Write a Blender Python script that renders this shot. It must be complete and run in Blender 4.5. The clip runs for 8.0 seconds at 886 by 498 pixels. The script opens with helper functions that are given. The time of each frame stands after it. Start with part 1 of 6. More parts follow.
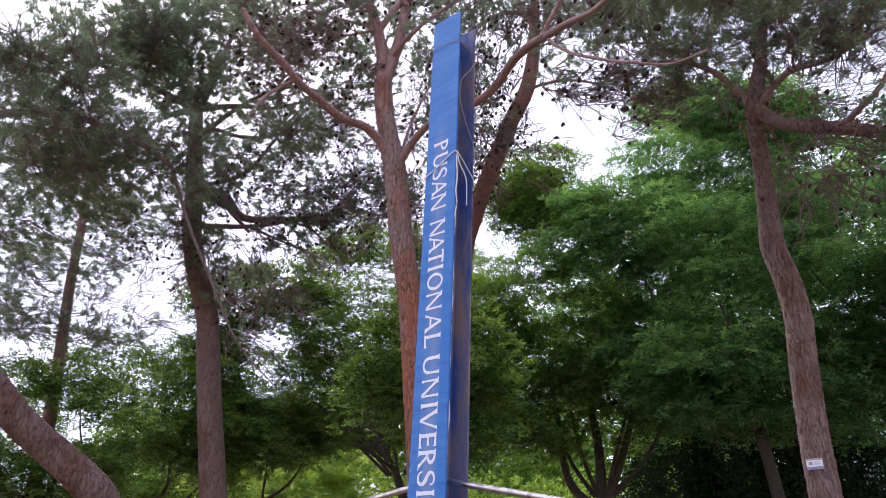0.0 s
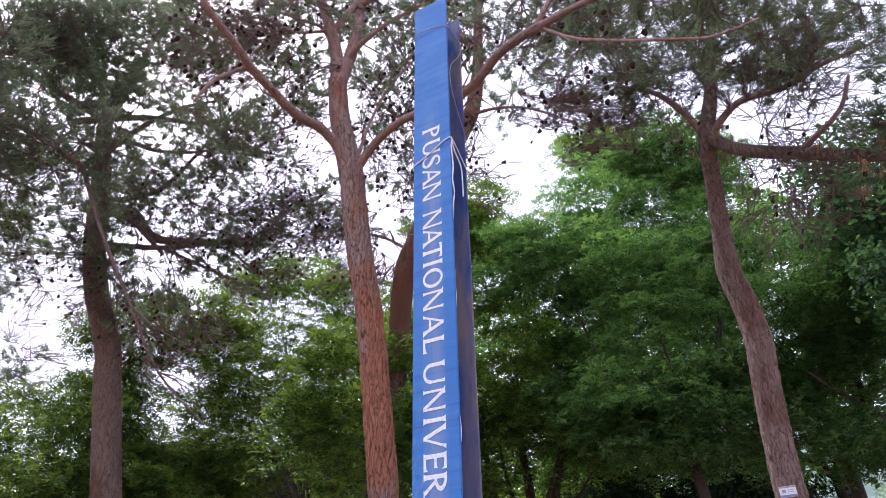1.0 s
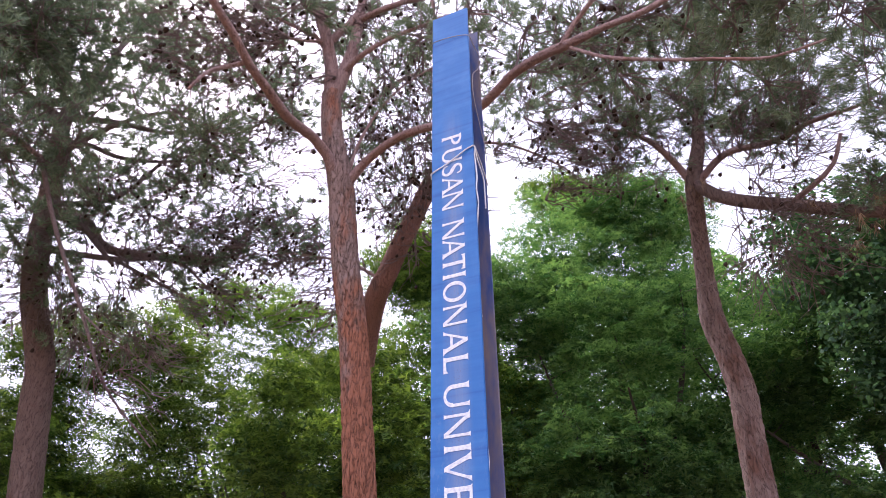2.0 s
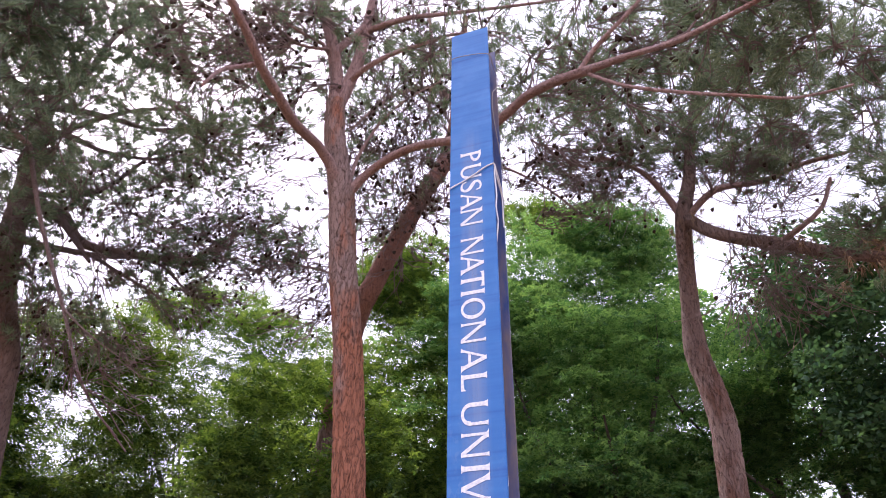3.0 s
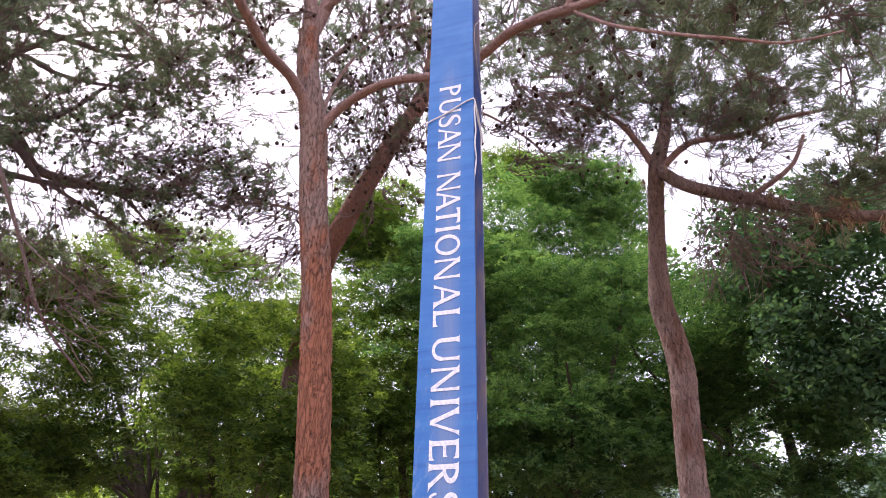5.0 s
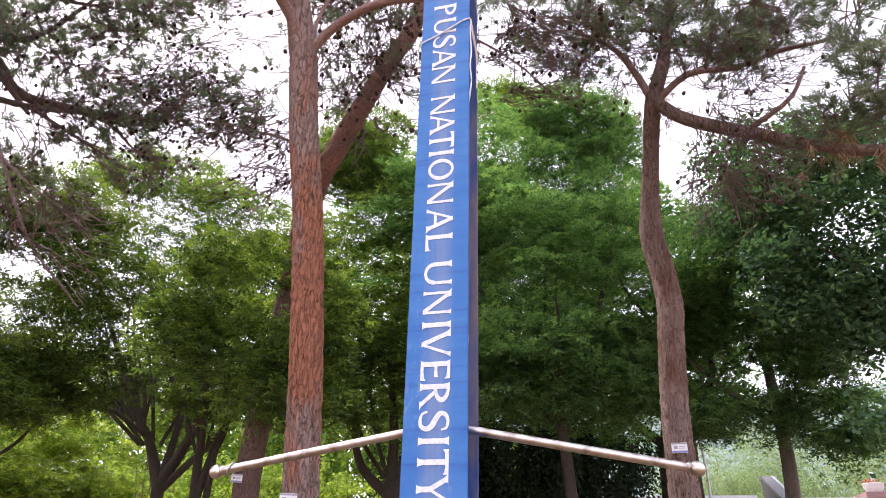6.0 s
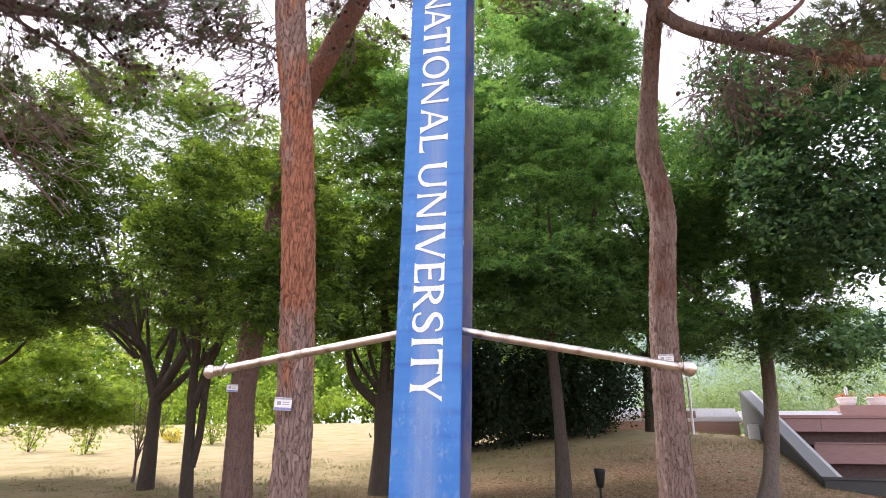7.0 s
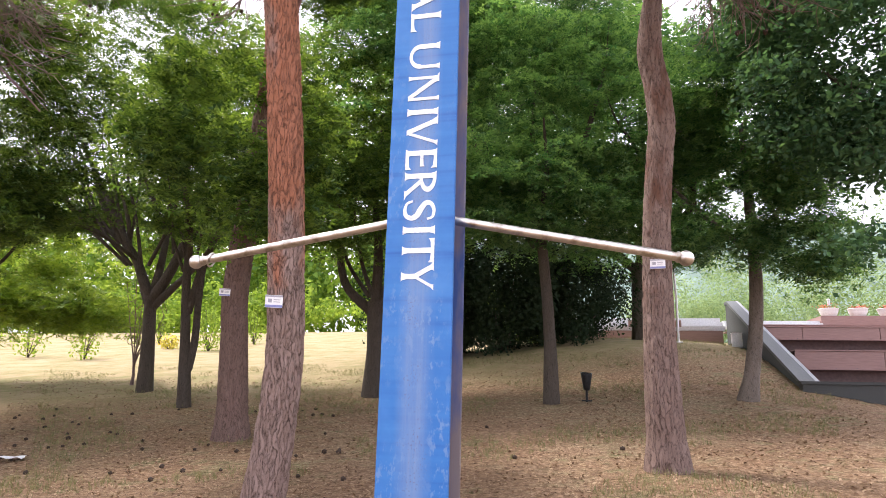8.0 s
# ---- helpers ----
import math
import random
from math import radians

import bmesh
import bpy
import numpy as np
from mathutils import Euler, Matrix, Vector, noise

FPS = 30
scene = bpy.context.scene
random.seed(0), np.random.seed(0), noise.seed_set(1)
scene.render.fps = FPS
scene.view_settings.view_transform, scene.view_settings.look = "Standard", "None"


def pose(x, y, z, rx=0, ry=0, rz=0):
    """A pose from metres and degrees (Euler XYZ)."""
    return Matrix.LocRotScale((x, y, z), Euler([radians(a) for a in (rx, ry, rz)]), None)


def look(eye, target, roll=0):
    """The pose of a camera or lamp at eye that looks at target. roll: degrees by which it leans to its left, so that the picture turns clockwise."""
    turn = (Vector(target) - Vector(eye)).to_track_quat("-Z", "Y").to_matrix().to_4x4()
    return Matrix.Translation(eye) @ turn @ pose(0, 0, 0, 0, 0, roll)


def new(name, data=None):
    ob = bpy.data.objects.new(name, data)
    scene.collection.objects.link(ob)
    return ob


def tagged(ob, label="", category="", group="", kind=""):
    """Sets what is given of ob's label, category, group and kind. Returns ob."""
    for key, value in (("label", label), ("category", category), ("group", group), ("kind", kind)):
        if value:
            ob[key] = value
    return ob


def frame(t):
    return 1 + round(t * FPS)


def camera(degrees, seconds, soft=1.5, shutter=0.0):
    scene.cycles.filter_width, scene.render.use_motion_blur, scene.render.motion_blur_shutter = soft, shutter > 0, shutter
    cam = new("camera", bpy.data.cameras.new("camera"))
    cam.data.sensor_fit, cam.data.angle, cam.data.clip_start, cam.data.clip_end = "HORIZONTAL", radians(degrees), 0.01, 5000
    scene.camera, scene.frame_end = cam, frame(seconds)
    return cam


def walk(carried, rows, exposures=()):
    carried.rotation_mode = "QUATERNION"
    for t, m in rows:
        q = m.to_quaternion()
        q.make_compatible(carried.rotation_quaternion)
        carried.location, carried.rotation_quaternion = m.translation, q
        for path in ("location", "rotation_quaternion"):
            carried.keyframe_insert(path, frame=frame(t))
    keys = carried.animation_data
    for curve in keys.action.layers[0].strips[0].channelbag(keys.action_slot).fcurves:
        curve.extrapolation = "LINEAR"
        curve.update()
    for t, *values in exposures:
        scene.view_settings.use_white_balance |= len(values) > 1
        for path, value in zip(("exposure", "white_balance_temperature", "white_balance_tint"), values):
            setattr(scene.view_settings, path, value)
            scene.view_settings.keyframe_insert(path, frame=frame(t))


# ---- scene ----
import functools

cam = camera(68.9, 8.0, soft=0.7)
PATH = [
    (0, (0.433, -0.149, 1.483), (0.211, 1.608, 2.411), 2.3),
    (0.5, (0.038, 0.184, 1.494), (-0.012, 1.919, 2.488), -0.0),
    (1, (-0.202, 0.497, 1.456), (-0.123, 2.191, 2.516), -1.3),
    (1.5, (-0.401, 0.768, 1.484), (-0.231, 2.411, 2.612), -1.3),
    (2.8, (-0.847, 0.994, 1.485), (-0.529, 2.553, 2.697), 1.0),
    (3, (-0.875, 1.005, 1.49), (-0.544, 2.556, 2.709), 1.1),
    (3.5, (-0.895, 1.025, 1.49), (-0.534, 2.56, 2.721), 1.4),
    (4, (-0.885, 1.065, 1.5), (-0.495, 2.615, 2.702), 1.4),
    (5.5, (-0.884, 1.131, 1.459), (-0.404, 2.788, 2.472), 1.3),
    (6, (-0.878, 1.162, 1.444), (-0.369, 2.864, 2.362), 1.4),
    (6.5, (-0.873, 1.202, 1.417), (-0.332, 2.946, 2.235), 1.3),
    (7, (-0.86, 1.262, 1.392), (-0.291, 3.048, 2.09), 1.4),
    (7.5, (-0.843, 1.332, 1.35), (-0.245, 3.155, 1.915), 1.4),
    (8, (-0.818, 1.382, 1.317), (-0.197, 3.23, 1.761), 1.5),
]
EXPOSURE = [(0.0, 0.72, 5550, 24), (1.5, 0.96, 5650, 26), (4.0, 1.08, 5950, 29), (6.0, 1.24, 6150, 24), (8.0, 1.46, 6250, 17)]
walk(cam, [(t, look(eye, target, roll)) for t, eye, target, roll in PATH], EXPOSURE)

# ---- world, sun, exposure ----
SUN_AZ, SUN_EL = radians(-38.0), radians(56.0)
world = bpy.data.worlds.new("sky")
scene.world = world
world.use_nodes = True
wn = world.node_tree.nodes
sky = wn.new("ShaderNodeTexSky")
sky.sky_type = "NISHITA"
sky.sun_disc = False
sky.sun_elevation, sky.sun_rotation = SUN_EL, SUN_AZ
sky.air_density, sky.dust_density, sky.ozone_density = 1.0, 7.0, 1.0
wn["Background"].inputs["Strength"].default_value = 0.124
veil = wn.new("ShaderNodeMix")
veil.data_type = "RGBA"
veil.inputs[0].default_value = 0.7
veil.inputs[7].default_value = (8.6, 8.5, 9.0, 1)  # bright thin cloud over the whole sky
world.node_tree.links.new(sky.outputs[0], veil.inputs[6])
world.node_tree.links.new(veil.outputs[2], wn["Background"].inputs["Color"])
sun_data = bpy.data.lights.new("sun", "SUN")
sun_data.energy, sun_data.angle, sun_data.color = 2.2, radians(12.0), (1.0, 0.95, 0.86)
sun = new("sun", sun_data)
toward = Vector((math.sin(SUN_AZ) * math.cos(SUN_EL), math.cos(SUN_AZ) * math.cos(SUN_EL), math.sin(SUN_EL)))
sun.matrix_world = look(toward * 60, (0, 0, 0))


# ---- materials ----
class Mat:
    """A node material with a few shorthands."""

    def __init__(self, name, rough=0.8, metal=0.0, spec=0.3):
        self.m = bpy.data.materials.new(name)
        self.m.use_nodes = True
        self.t = self.m.node_tree
        self.b = self.t.nodes["Principled BSDF"]
        self.b.inputs["Roughness"].default_value = rough
        self.b.inputs["Metallic"].default_value = metal
        self.b.inputs["Specular IOR Level"].default_value = spec

    def n(self, kind, **kw):
        node = self.t.nodes.new(kind)
        for k, v in kw.items():
            node.inputs[k.replace("_", " ")].default_value = v
        return node

    def link(self, a, b):
        self.t.links.new(a, b)

    def coord(self, scale=(1, 1, 1), out="Object"):
        c = self.t.nodes.new("ShaderNodeTexCoord")
        m = self.t.nodes.new("ShaderNodeMapping")
        m.inputs["Scale"].default_value = scale
        self.link(c.outputs[out], m.inputs["Vector"])
        return m.outputs[0]

    def noise(self, vec, scale, detail=4.0, rough=0.6):
        n = self.n("ShaderNodeTexNoise", Scale=scale, Detail=detail, Roughness=rough)
        self.link(vec, n.inputs["Vector"])
        return n.outputs["Fac"]

    def ramp(self, fac, stops):
        r = self.t.nodes.new("ShaderNodeValToRGB")
        els = r.color_ramp.elements
        while len(els) < len(stops):
            els.new(0.5)
        for e, (p, c) in zip(els, stops):
            e.position, e.color = p, (*c, 1) if len(c) == 3 else c
        self.link(fac, r.inputs["Fac"])
        return r.outputs["Color"]

    def mix(self, fac, a, b, mode="MIX"):
        x = self.t.nodes.new("ShaderNodeMix")
        x.data_type, x.blend_type = "RGBA", mode
        for sock, v in ((x.inputs[0], fac), (x.inputs[6], a), (x.inputs[7], b)):
            if isinstance(v, (int, float)):
                sock.default_value = v
            elif isinstance(v, tuple):
                sock.default_value = (*v, 1)
            else:
                self.link(v, sock)
        return x.outputs[2]

    def color(self, c):
        if isinstance(c, tuple):
            self.b.inputs["Base Color"].default_value = (*c, 1)
        else:
            self.link(c, self.b.inputs["Base Color"])

    def bump(self, h, strength=0.4, dist=0.01):
        b = self.n("ShaderNodeBump", Strength=strength, Distance=dist)
        self.link(h, b.inputs["Height"])
        self.link(b.outputs[0], self.b.inputs["Normal"])

    def leafy(self, glow, share=0.45):
        """Thin leaves: part of the light comes through."""
        tr = self.t.nodes.new("ShaderNodeBsdfTranslucent")
        if isinstance(glow, tuple):
            tr.inputs["Color"].default_value = (*glow, 1)
        else:
            self.link(glow, tr.inputs["Color"])
        mx = self.n("ShaderNodeMixShader", Fac=share)
        out = self.t.nodes["Material Output"]
        self.link(self.b.outputs[0], mx.inputs[1])
        self.link(tr.outputs[0], mx.inputs[2])
        self.link(mx.outputs[0], out.inputs["Surface"])


def island(m):
    return m.t.nodes.new("ShaderNodeNewGeometry").outputs["Random Per Island"]


def make_leaf(name, dark, mid, light, through_dark, through_light, share=0.45, rough=0.48, gloss=0.45):
    m = Mat(name, rough, spec=gloss)
    r = island(m)
    big = m.noise(m.coord(), 0.7, 2)
    both = m.mix(0.3, r, big)
    m.color(m.ramp(both, [(0.14, dark), (0.45, mid), (0.8, light)]))
    m.leafy(m.ramp(both, [(0.2, through_dark), (0.8, through_light)]), share)
    return m.m


MAPLE_LEAF = make_leaf("maple_leaf", (0.026, 0.06, 0.02), (0.058, 0.115, 0.036), (0.11, 0.18, 0.052), (0.09, 0.16, 0.018), (0.30, 0.40, 0.04), 0.36, 0.6, 0.16)
MAPLE_LEAF_DARK = make_leaf("maple_leaf_dark", (0.024, 0.07, 0.036), (0.068, 0.15, 0.07), (0.135, 0.235, 0.105), (0.10, 0.25, 0.05), (0.32, 0.52, 0.09), 0.47, 0.6, 0.16)
MAPLE_LEAF_MID = make_leaf("maple_leaf_mid", (0.024, 0.06, 0.022), (0.06, 0.122, 0.042), (0.12, 0.2, 0.06), (0.10, 0.19, 0.022), (0.34, 0.48, 0.045), 0.42, 0.6, 0.16)
BROAD_LEAF = make_leaf("broad_leaf", (0.03, 0.072, 0.045), (0.048, 0.10, 0.058), (0.07, 0.135, 0.07), (0.09, 0.2, 0.06), (0.17, 0.31, 0.08), 0.35, 0.65, 0.1)
YOUNG_LEAF = make_leaf("young_leaf", (0.075, 0.145, 0.025), (0.125, 0.215, 0.035), (0.19, 0.28, 0.045), (0.25, 0.38, 0.035), (0.42, 0.54, 0.06), 0.5, 0.7, 0.1)
# brighter copy of the maple leaf, with sunlight put into its colours
SUN_TINTED_LEAF = make_leaf("sun_tinted_maple_leaf", (0.07, 0.14, 0.028), (0.105, 0.19, 0.036), (0.15, 0.235, 0.045), (0.26, 0.4, 0.03), (0.5, 0.62, 0.06), 0.55)
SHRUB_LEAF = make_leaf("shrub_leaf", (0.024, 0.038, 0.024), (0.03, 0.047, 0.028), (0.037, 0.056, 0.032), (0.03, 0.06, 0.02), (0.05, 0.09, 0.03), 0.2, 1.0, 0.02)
# trees past the steps: distance haze mixed into the leaf colour
FAR_HAZE_LEAF = make_leaf("far_haze_leaf", (0.14, 0.21, 0.10), (0.20, 0.285, 0.135), (0.27, 0.36, 0.165), (0.22, 0.32, 0.12), (0.34, 0.44, 0.17), 0.4, 0.8, 0.1)
WOOD_LEAF = make_leaf("wood_leaf", (0.05, 0.11, 0.022), (0.085, 0.165, 0.032), (0.14, 0.235, 0.045), (0.18, 0.3, 0.025), (0.38, 0.52, 0.045), 0.4, 0.8, 0.08)
# far hill: leaf green greyed and paled to paint in the air's haze
HAZE_TINTED_LEAF = make_leaf("haze_tinted_leaf", (0.17, 0.235, 0.20), (0.20, 0.27, 0.23), (0.235, 0.31, 0.255), (0.18, 0.25, 0.18), (0.24, 0.32, 0.21), 0.15, 0.9, 0.05)
NEEDLE = make_leaf("pine_needle", (0.095, 0.135, 0.085), (0.15, 0.195, 0.125), (0.21, 0.255, 0.165), (0.18, 0.24, 0.12), (0.29, 0.35, 0.17), 0.45)
GRASS_BLADE = make_leaf("grass_blade", (0.10, 0.12, 0.04), (0.17, 0.17, 0.07), (0.26, 0.22, 0.10), (0.2, 0.2, 0.06), (0.3, 0.27, 0.1), 0.3)


def make_bark(name, grey, brown, red, redness, scale=1.0, zone=(1.0, 2.4, 3.9, 5.2)):
    """Flaking bark: furrows that run up the trunk, pale flakes between them, red patches higher up."""
    m = Mat(name, 0.9, spec=0.15)
    vec = m.coord((1, 1, 0.26))
    warp = m.n("ShaderNodeTexNoise", Scale=9.0 * scale, Detail=3.0)
    m.link(m.coord((1, 1, 0.6)), warp.inputs["Vector"])
    add = m.t.nodes.new("ShaderNodeVectorMath")
    add.operation = "MULTIPLY_ADD"
    m.link(warp.outputs["Color"], add.inputs[0])
    add.inputs[1].default_value = (0.06 / scale, 0.06 / scale, 0.05 / scale)
    m.link(vec, add.inputs[2])
    furrow = m.noise(add.outputs[0], 58 * scale, 6, 0.62)
    spread = m.t.nodes.new("ShaderNodeVectorMath")
    spread.operation = "MULTIPLY"
    spread.inputs[1].default_value = (1.0, 1.0, 0.7)
    m.link(add.outputs[0], spread.inputs[0])
    flake = m.n("ShaderNodeTexVoronoi", Scale=30.0 * scale)
    m.link(spread.outputs[0], flake.inputs["Vector"])
    sep = m.t.nodes.new("ShaderNodeSeparateColor")
    m.link(flake.outputs["Color"], sep.inputs[0])
    fine = m.noise(m.coord((1, 1, 0.5)), 110 * scale, 5, 0.7)
    patch = m.noise(m.coord((1, 1, 0.45)), 2.6, 4)
    cells = m.n("ShaderNodeTexVoronoi", Scale=30.0 * scale)
    cells.feature = "DISTANCE_TO_EDGE"
    m.link(spread.outputs[0], cells.inputs["Vector"])
    ragged = m.mix(0.22, cells.outputs["Distance"], fine)
    seams = m.ramp(ragged, [(0.085, (0.15, 0.15, 0.15)), (0.125, (0.75, 0.75, 0.75)), (0.18, (1, 1, 1))])
    crack = m.mix(1.0, m.ramp(furrow, [(0.30, (0.1, 0.1, 0.1)), (0.46, (1, 1, 1))]), seams, "MULTIPLY")
    plate = m.ramp(sep.outputs[0], [(0.0, tuple(0.75 * a + 0.25 * b for a, b in zip(brown, grey))), (0.45, tuple(0.5 * (a + b) for a, b in zip(grey, brown))), (0.95, grey)])
    plate = m.mix(m.ramp(fine, [(0.3, (0, 0, 0)), (0.7, (0.6, 0.6, 0.6))]), plate, tuple(min(1, c * 1.35) for c in grey))
    zed = m.n("ShaderNodeSeparateXYZ")
    m.link(m.coord(), zed.inputs[0])
    rise = m.n("ShaderNodeMapRange")
    for key, val in (("From Min", zone[0]), ("From Max", zone[1]), ("To Min", -0.1), ("To Max", 0.02 + 0.2 * redness)):
        rise.inputs[key].default_value = val
    m.link(zed.outputs[2], rise.inputs["Value"])
    lift = m.t.nodes.new("ShaderNodeMath")
    m.link(patch, lift.inputs[0])
    fall = m.n("ShaderNodeMapRange")
    for key, val in (("From Min", zone[2]), ("From Max", zone[3]), ("To Min", 0.0), ("To Max", -0.2)):
        fall.inputs[key].default_value = val
    m.link(zed.outputs[2], fall.inputs["Value"])
    both = m.t.nodes.new("ShaderNodeMath")
    m.link(rise.outputs[0], both.inputs[0])
    m.link(fall.outputs[0], both.inputs[1])
    m.link(both.outputs[0], lift.inputs[1])
    reds = m.ramp(lift.outputs[0], [(0.54, (0, 0, 0)), (0.66, (1, 1, 1))])
    tone = m.mix(reds, plate, m.mix(fine, red, tuple(c * 0.6 for c in red)))
    m.color(m.mix(crack, tuple(c * 0.5 for c in brown), tone))
    h = m.mix(0.35, crack, m.mix(0.5, fine, sep.outputs[0]))
    m.bump(h, 1.0, 0.018)
    return m.m


PINE_BARK = make_bark("red_pine_bark", (0.30, 0.215, 0.185), (0.185, 0.122, 0.10), (0.44, 0.19, 0.115), 0.8, 1.0)
PINE_BARK_HIGH = make_bark("leaning_pine_bark", (0.19, 0.128, 0.108), (0.135, 0.086, 0.07), (0.36, 0.195, 0.15), 1.3, 1.0, (4.0, 5.5, 30, 40))
PINE_BARK_GREY = make_bark("grey_pine_bark", (0.215, 0.152, 0.13), (0.15, 0.10, 0.082), (0.19, 0.10, 0.072), 0.12, 0.8)
LIMB_BARK = make_bark("red_limb_bark", (0.36, 0.245, 0.215), (0.28, 0.175, 0.15), (0.37, 0.185, 0.14), 0.5, 1.5)
# paler copy of the maple bark; the light on this trunk is in its colour
LIT_MAPLE_BARK = make_bark("lit_maple_bark", (0.21, 0.175, 0.15), (0.16, 0.13, 0.108), (0.18, 0.14, 0.11), 0.0, 1.2)
MAPLE_BARK = make_bark("maple_bark", (0.10, 0.085, 0.07), (0.075, 0.06, 0.05), (0.10, 0.08, 0.06), 0.0, 1.3)
TWIG = make_bark("twig_bark", (0.25, 0.185, 0.17), (0.19, 0.135, 0.12), (0.25, 0.15, 0.12), 0.2, 3.0)

# the beam's paint: faded blue with chalky middle, darker washed bands and rust specks
m = Mat("blue_paint", 0.42, spec=0.45)
vec = m.coord()
sep = m.n("ShaderNodeSeparateXYZ")
m.link(vec, sep.inputs[0])
bands = m.noise(m.coord((0.35, 0.35, 9.0)), 1.7, 3)
runs = m.noise(m.coord((26, 26, 1.0)), 1.0, 4)
cloud = m.noise(vec, 5.0, 4)
tone = m.ramp(bands, [(0.30, (0.011, 0.085, 0.35)), (0.43, (0.024, 0.15, 0.45)), (0.7, (0.036, 0.19, 0.50))])
tone = m.mix(m.ramp(cloud, [(0.45, (0, 0, 0)), (0.75, (0.55, 0.55, 0.55))]), tone, (0.075, 0.24, 0.56))
mid = m.t.nodes.new("ShaderNodeMath")
mid.operation = "ABSOLUTE"
m.link(sep.outputs[0], mid.inputs[0])
stripe = m.ramp(mid.outputs[0], [(0.012, (0.7, 0.7, 0.7)), (0.08, (0, 0, 0))])
reach = m.n("ShaderNodeMapRange")
reach.inputs["From Min"].default_value, reach.inputs["From Max"].default_value = 4.75, 4.35
m.link(sep.outputs[2], reach.inputs["Value"])
stripe = m.mix(1.0, stripe, reach.outputs[0], "MULTIPLY")
tone = m.mix(m.mix(1.0, stripe, m.ramp(runs, [(0.3, (0.3, 0.3, 0.3)), (0.7, (1, 1, 1))]), "MULTIPLY"), tone, (0.25, 0.31, 0.44))
chip = m.ramp(m.noise(m.coord((1, 1, 0.55)), 34, 5, 0.7), [(0.52, (0, 0, 0)), (0.6, (0.75, 0.75, 0.75))])
low = m.n("ShaderNodeMapRange")
low.inputs["From Min"].default_value, low.inputs["From Max"].default_value = 2.9, 1.9
m.link(sep.outputs[2], low.inputs["Value"])
chip = m.mix(1.0, m.mix(1.0, chip, low.outputs[0], "MULTIPLY"), m.ramp(m.noise(m.coord((1, 1, 0.4)), 5.5, 3), [(0.44, (0, 0, 0)), (0.58, (1, 1, 1))]), "MULTIPLY")
tone = m.mix(chip, tone, (0.16, 0.27, 0.48))
speck = m.ramp(m.noise(vec, 130, 2), [(0.6, (0, 0, 0)), (0.65, (1, 1, 1))])
where = m.ramp(m.noise(vec, 4.2, 2), [(0.44, (0, 0, 0)), (0.56, (0.95, 0.95, 0.95))])
tone = m.mix(m.mix(1.0, m.mix(1.0, speck, stripe, "MULTIPLY"), where, "MULTIPLY"), tone, (0.12, 0.08, 0.06))
m.color(tone)
m.bump(cloud, 0.12, 0.004)
BLUE = m.m

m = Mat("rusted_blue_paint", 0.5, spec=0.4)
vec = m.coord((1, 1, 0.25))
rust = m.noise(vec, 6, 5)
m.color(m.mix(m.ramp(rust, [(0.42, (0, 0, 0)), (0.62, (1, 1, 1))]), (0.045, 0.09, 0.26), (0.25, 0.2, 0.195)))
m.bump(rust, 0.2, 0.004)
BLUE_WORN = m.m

m = Mat("white_paint", 0.5)
m.color(m.ramp(m.noise(m.coord(), 60, 4), [(0.3, (0.62, 0.64, 0.68)), (0.55, (0.84, 0.86, 0.88))]))
WHITE_PAINT = m.m

m = Mat("stainless_steel", 0.3, 1.0, 0.5)
m.color(m.ramp(m.noise(m.coord(), 14, 5), [(0.35, (0.36, 0.31, 0.26)), (0.5, (0.62, 0.58, 0.54)), (0.7, (0.74, 0.71, 0.68))]))
m.bump(m.noise(m.coord(), 90, 3), 0.08, 0.002)
STEEL = m.m

m = Mat("rope_fibre", 0.8)
m.color(m.ramp(m.noise(m.coord(), 120, 2), [(0.3, (0.62, 0.62, 0.62)), (0.7, (0.85, 0.85, 0.86))]))
ROPE = m.m
m = Mat("old_cable", 0.7)
m.color(m.ramp(m.noise(m.coord(), 40, 2), [(0.3, (0.24, 0.22, 0.2)), (0.7, (0.42, 0.4, 0.38))]))
CABLE = m.m

m = Mat("ground_litter", 0.95, spec=0.1)
vec = m.coord()
a = m.noise(vec, 0.28, 5)
b = m.noise(vec, 3.0, 6)
c = m.noise(vec, 17.0, 8, 0.8)
soil = m.ramp(c, [(0.34, (0.07, 0.042, 0.025)), (0.47, (0.205, 0.13, 0.078)), (0.58, (0.34, 0.235, 0.145)), (0.7, (0.54, 0.41, 0.28))])
dry = m.ramp(c, [(0.34, (0.085, 0.066, 0.038)), (0.5, (0.27, 0.205, 0.12)), (0.68, (0.52, 0.42, 0.28))])
soil = m.mix(m.ramp(m.noise(vec, 1.1, 4), [(0.35, (0, 0, 0)), (0.6, (0.7, 0.7, 0.7))]), soil, m.ramp(c, [(0.34, (0.08, 0.044, 0.026)), (0.5, (0.25, 0.15, 0.088)), (0.68, (0.48, 0.33, 0.205))]))
near = m.mix(m.ramp(m.mix(0.5, a, b), [(0.47, (0, 0, 0)), (0.6, (0.85, 0.85, 0.85))]), soil, dry)
moss = m.ramp(m.mix(0.5, m.noise(vec, 0.75, 4), b), [(0.56, (0, 0, 0)), (0.65, (0.5, 0.5, 0.5))])
near = m.mix(moss, near, m.ramp(c, [(0.34, (0.045, 0.055, 0.018)), (0.5, (0.12, 0.14, 0.05)), (0.68, (0.26, 0.27, 0.12))]))
lawn = m.ramp(m.noise(vec, 1.2, 6, 0.7), [(0.3, (0.19, 0.185, 0.075)), (0.5, (0.30, 0.24, 0.13)), (0.7, (0.37, 0.29, 0.18))])
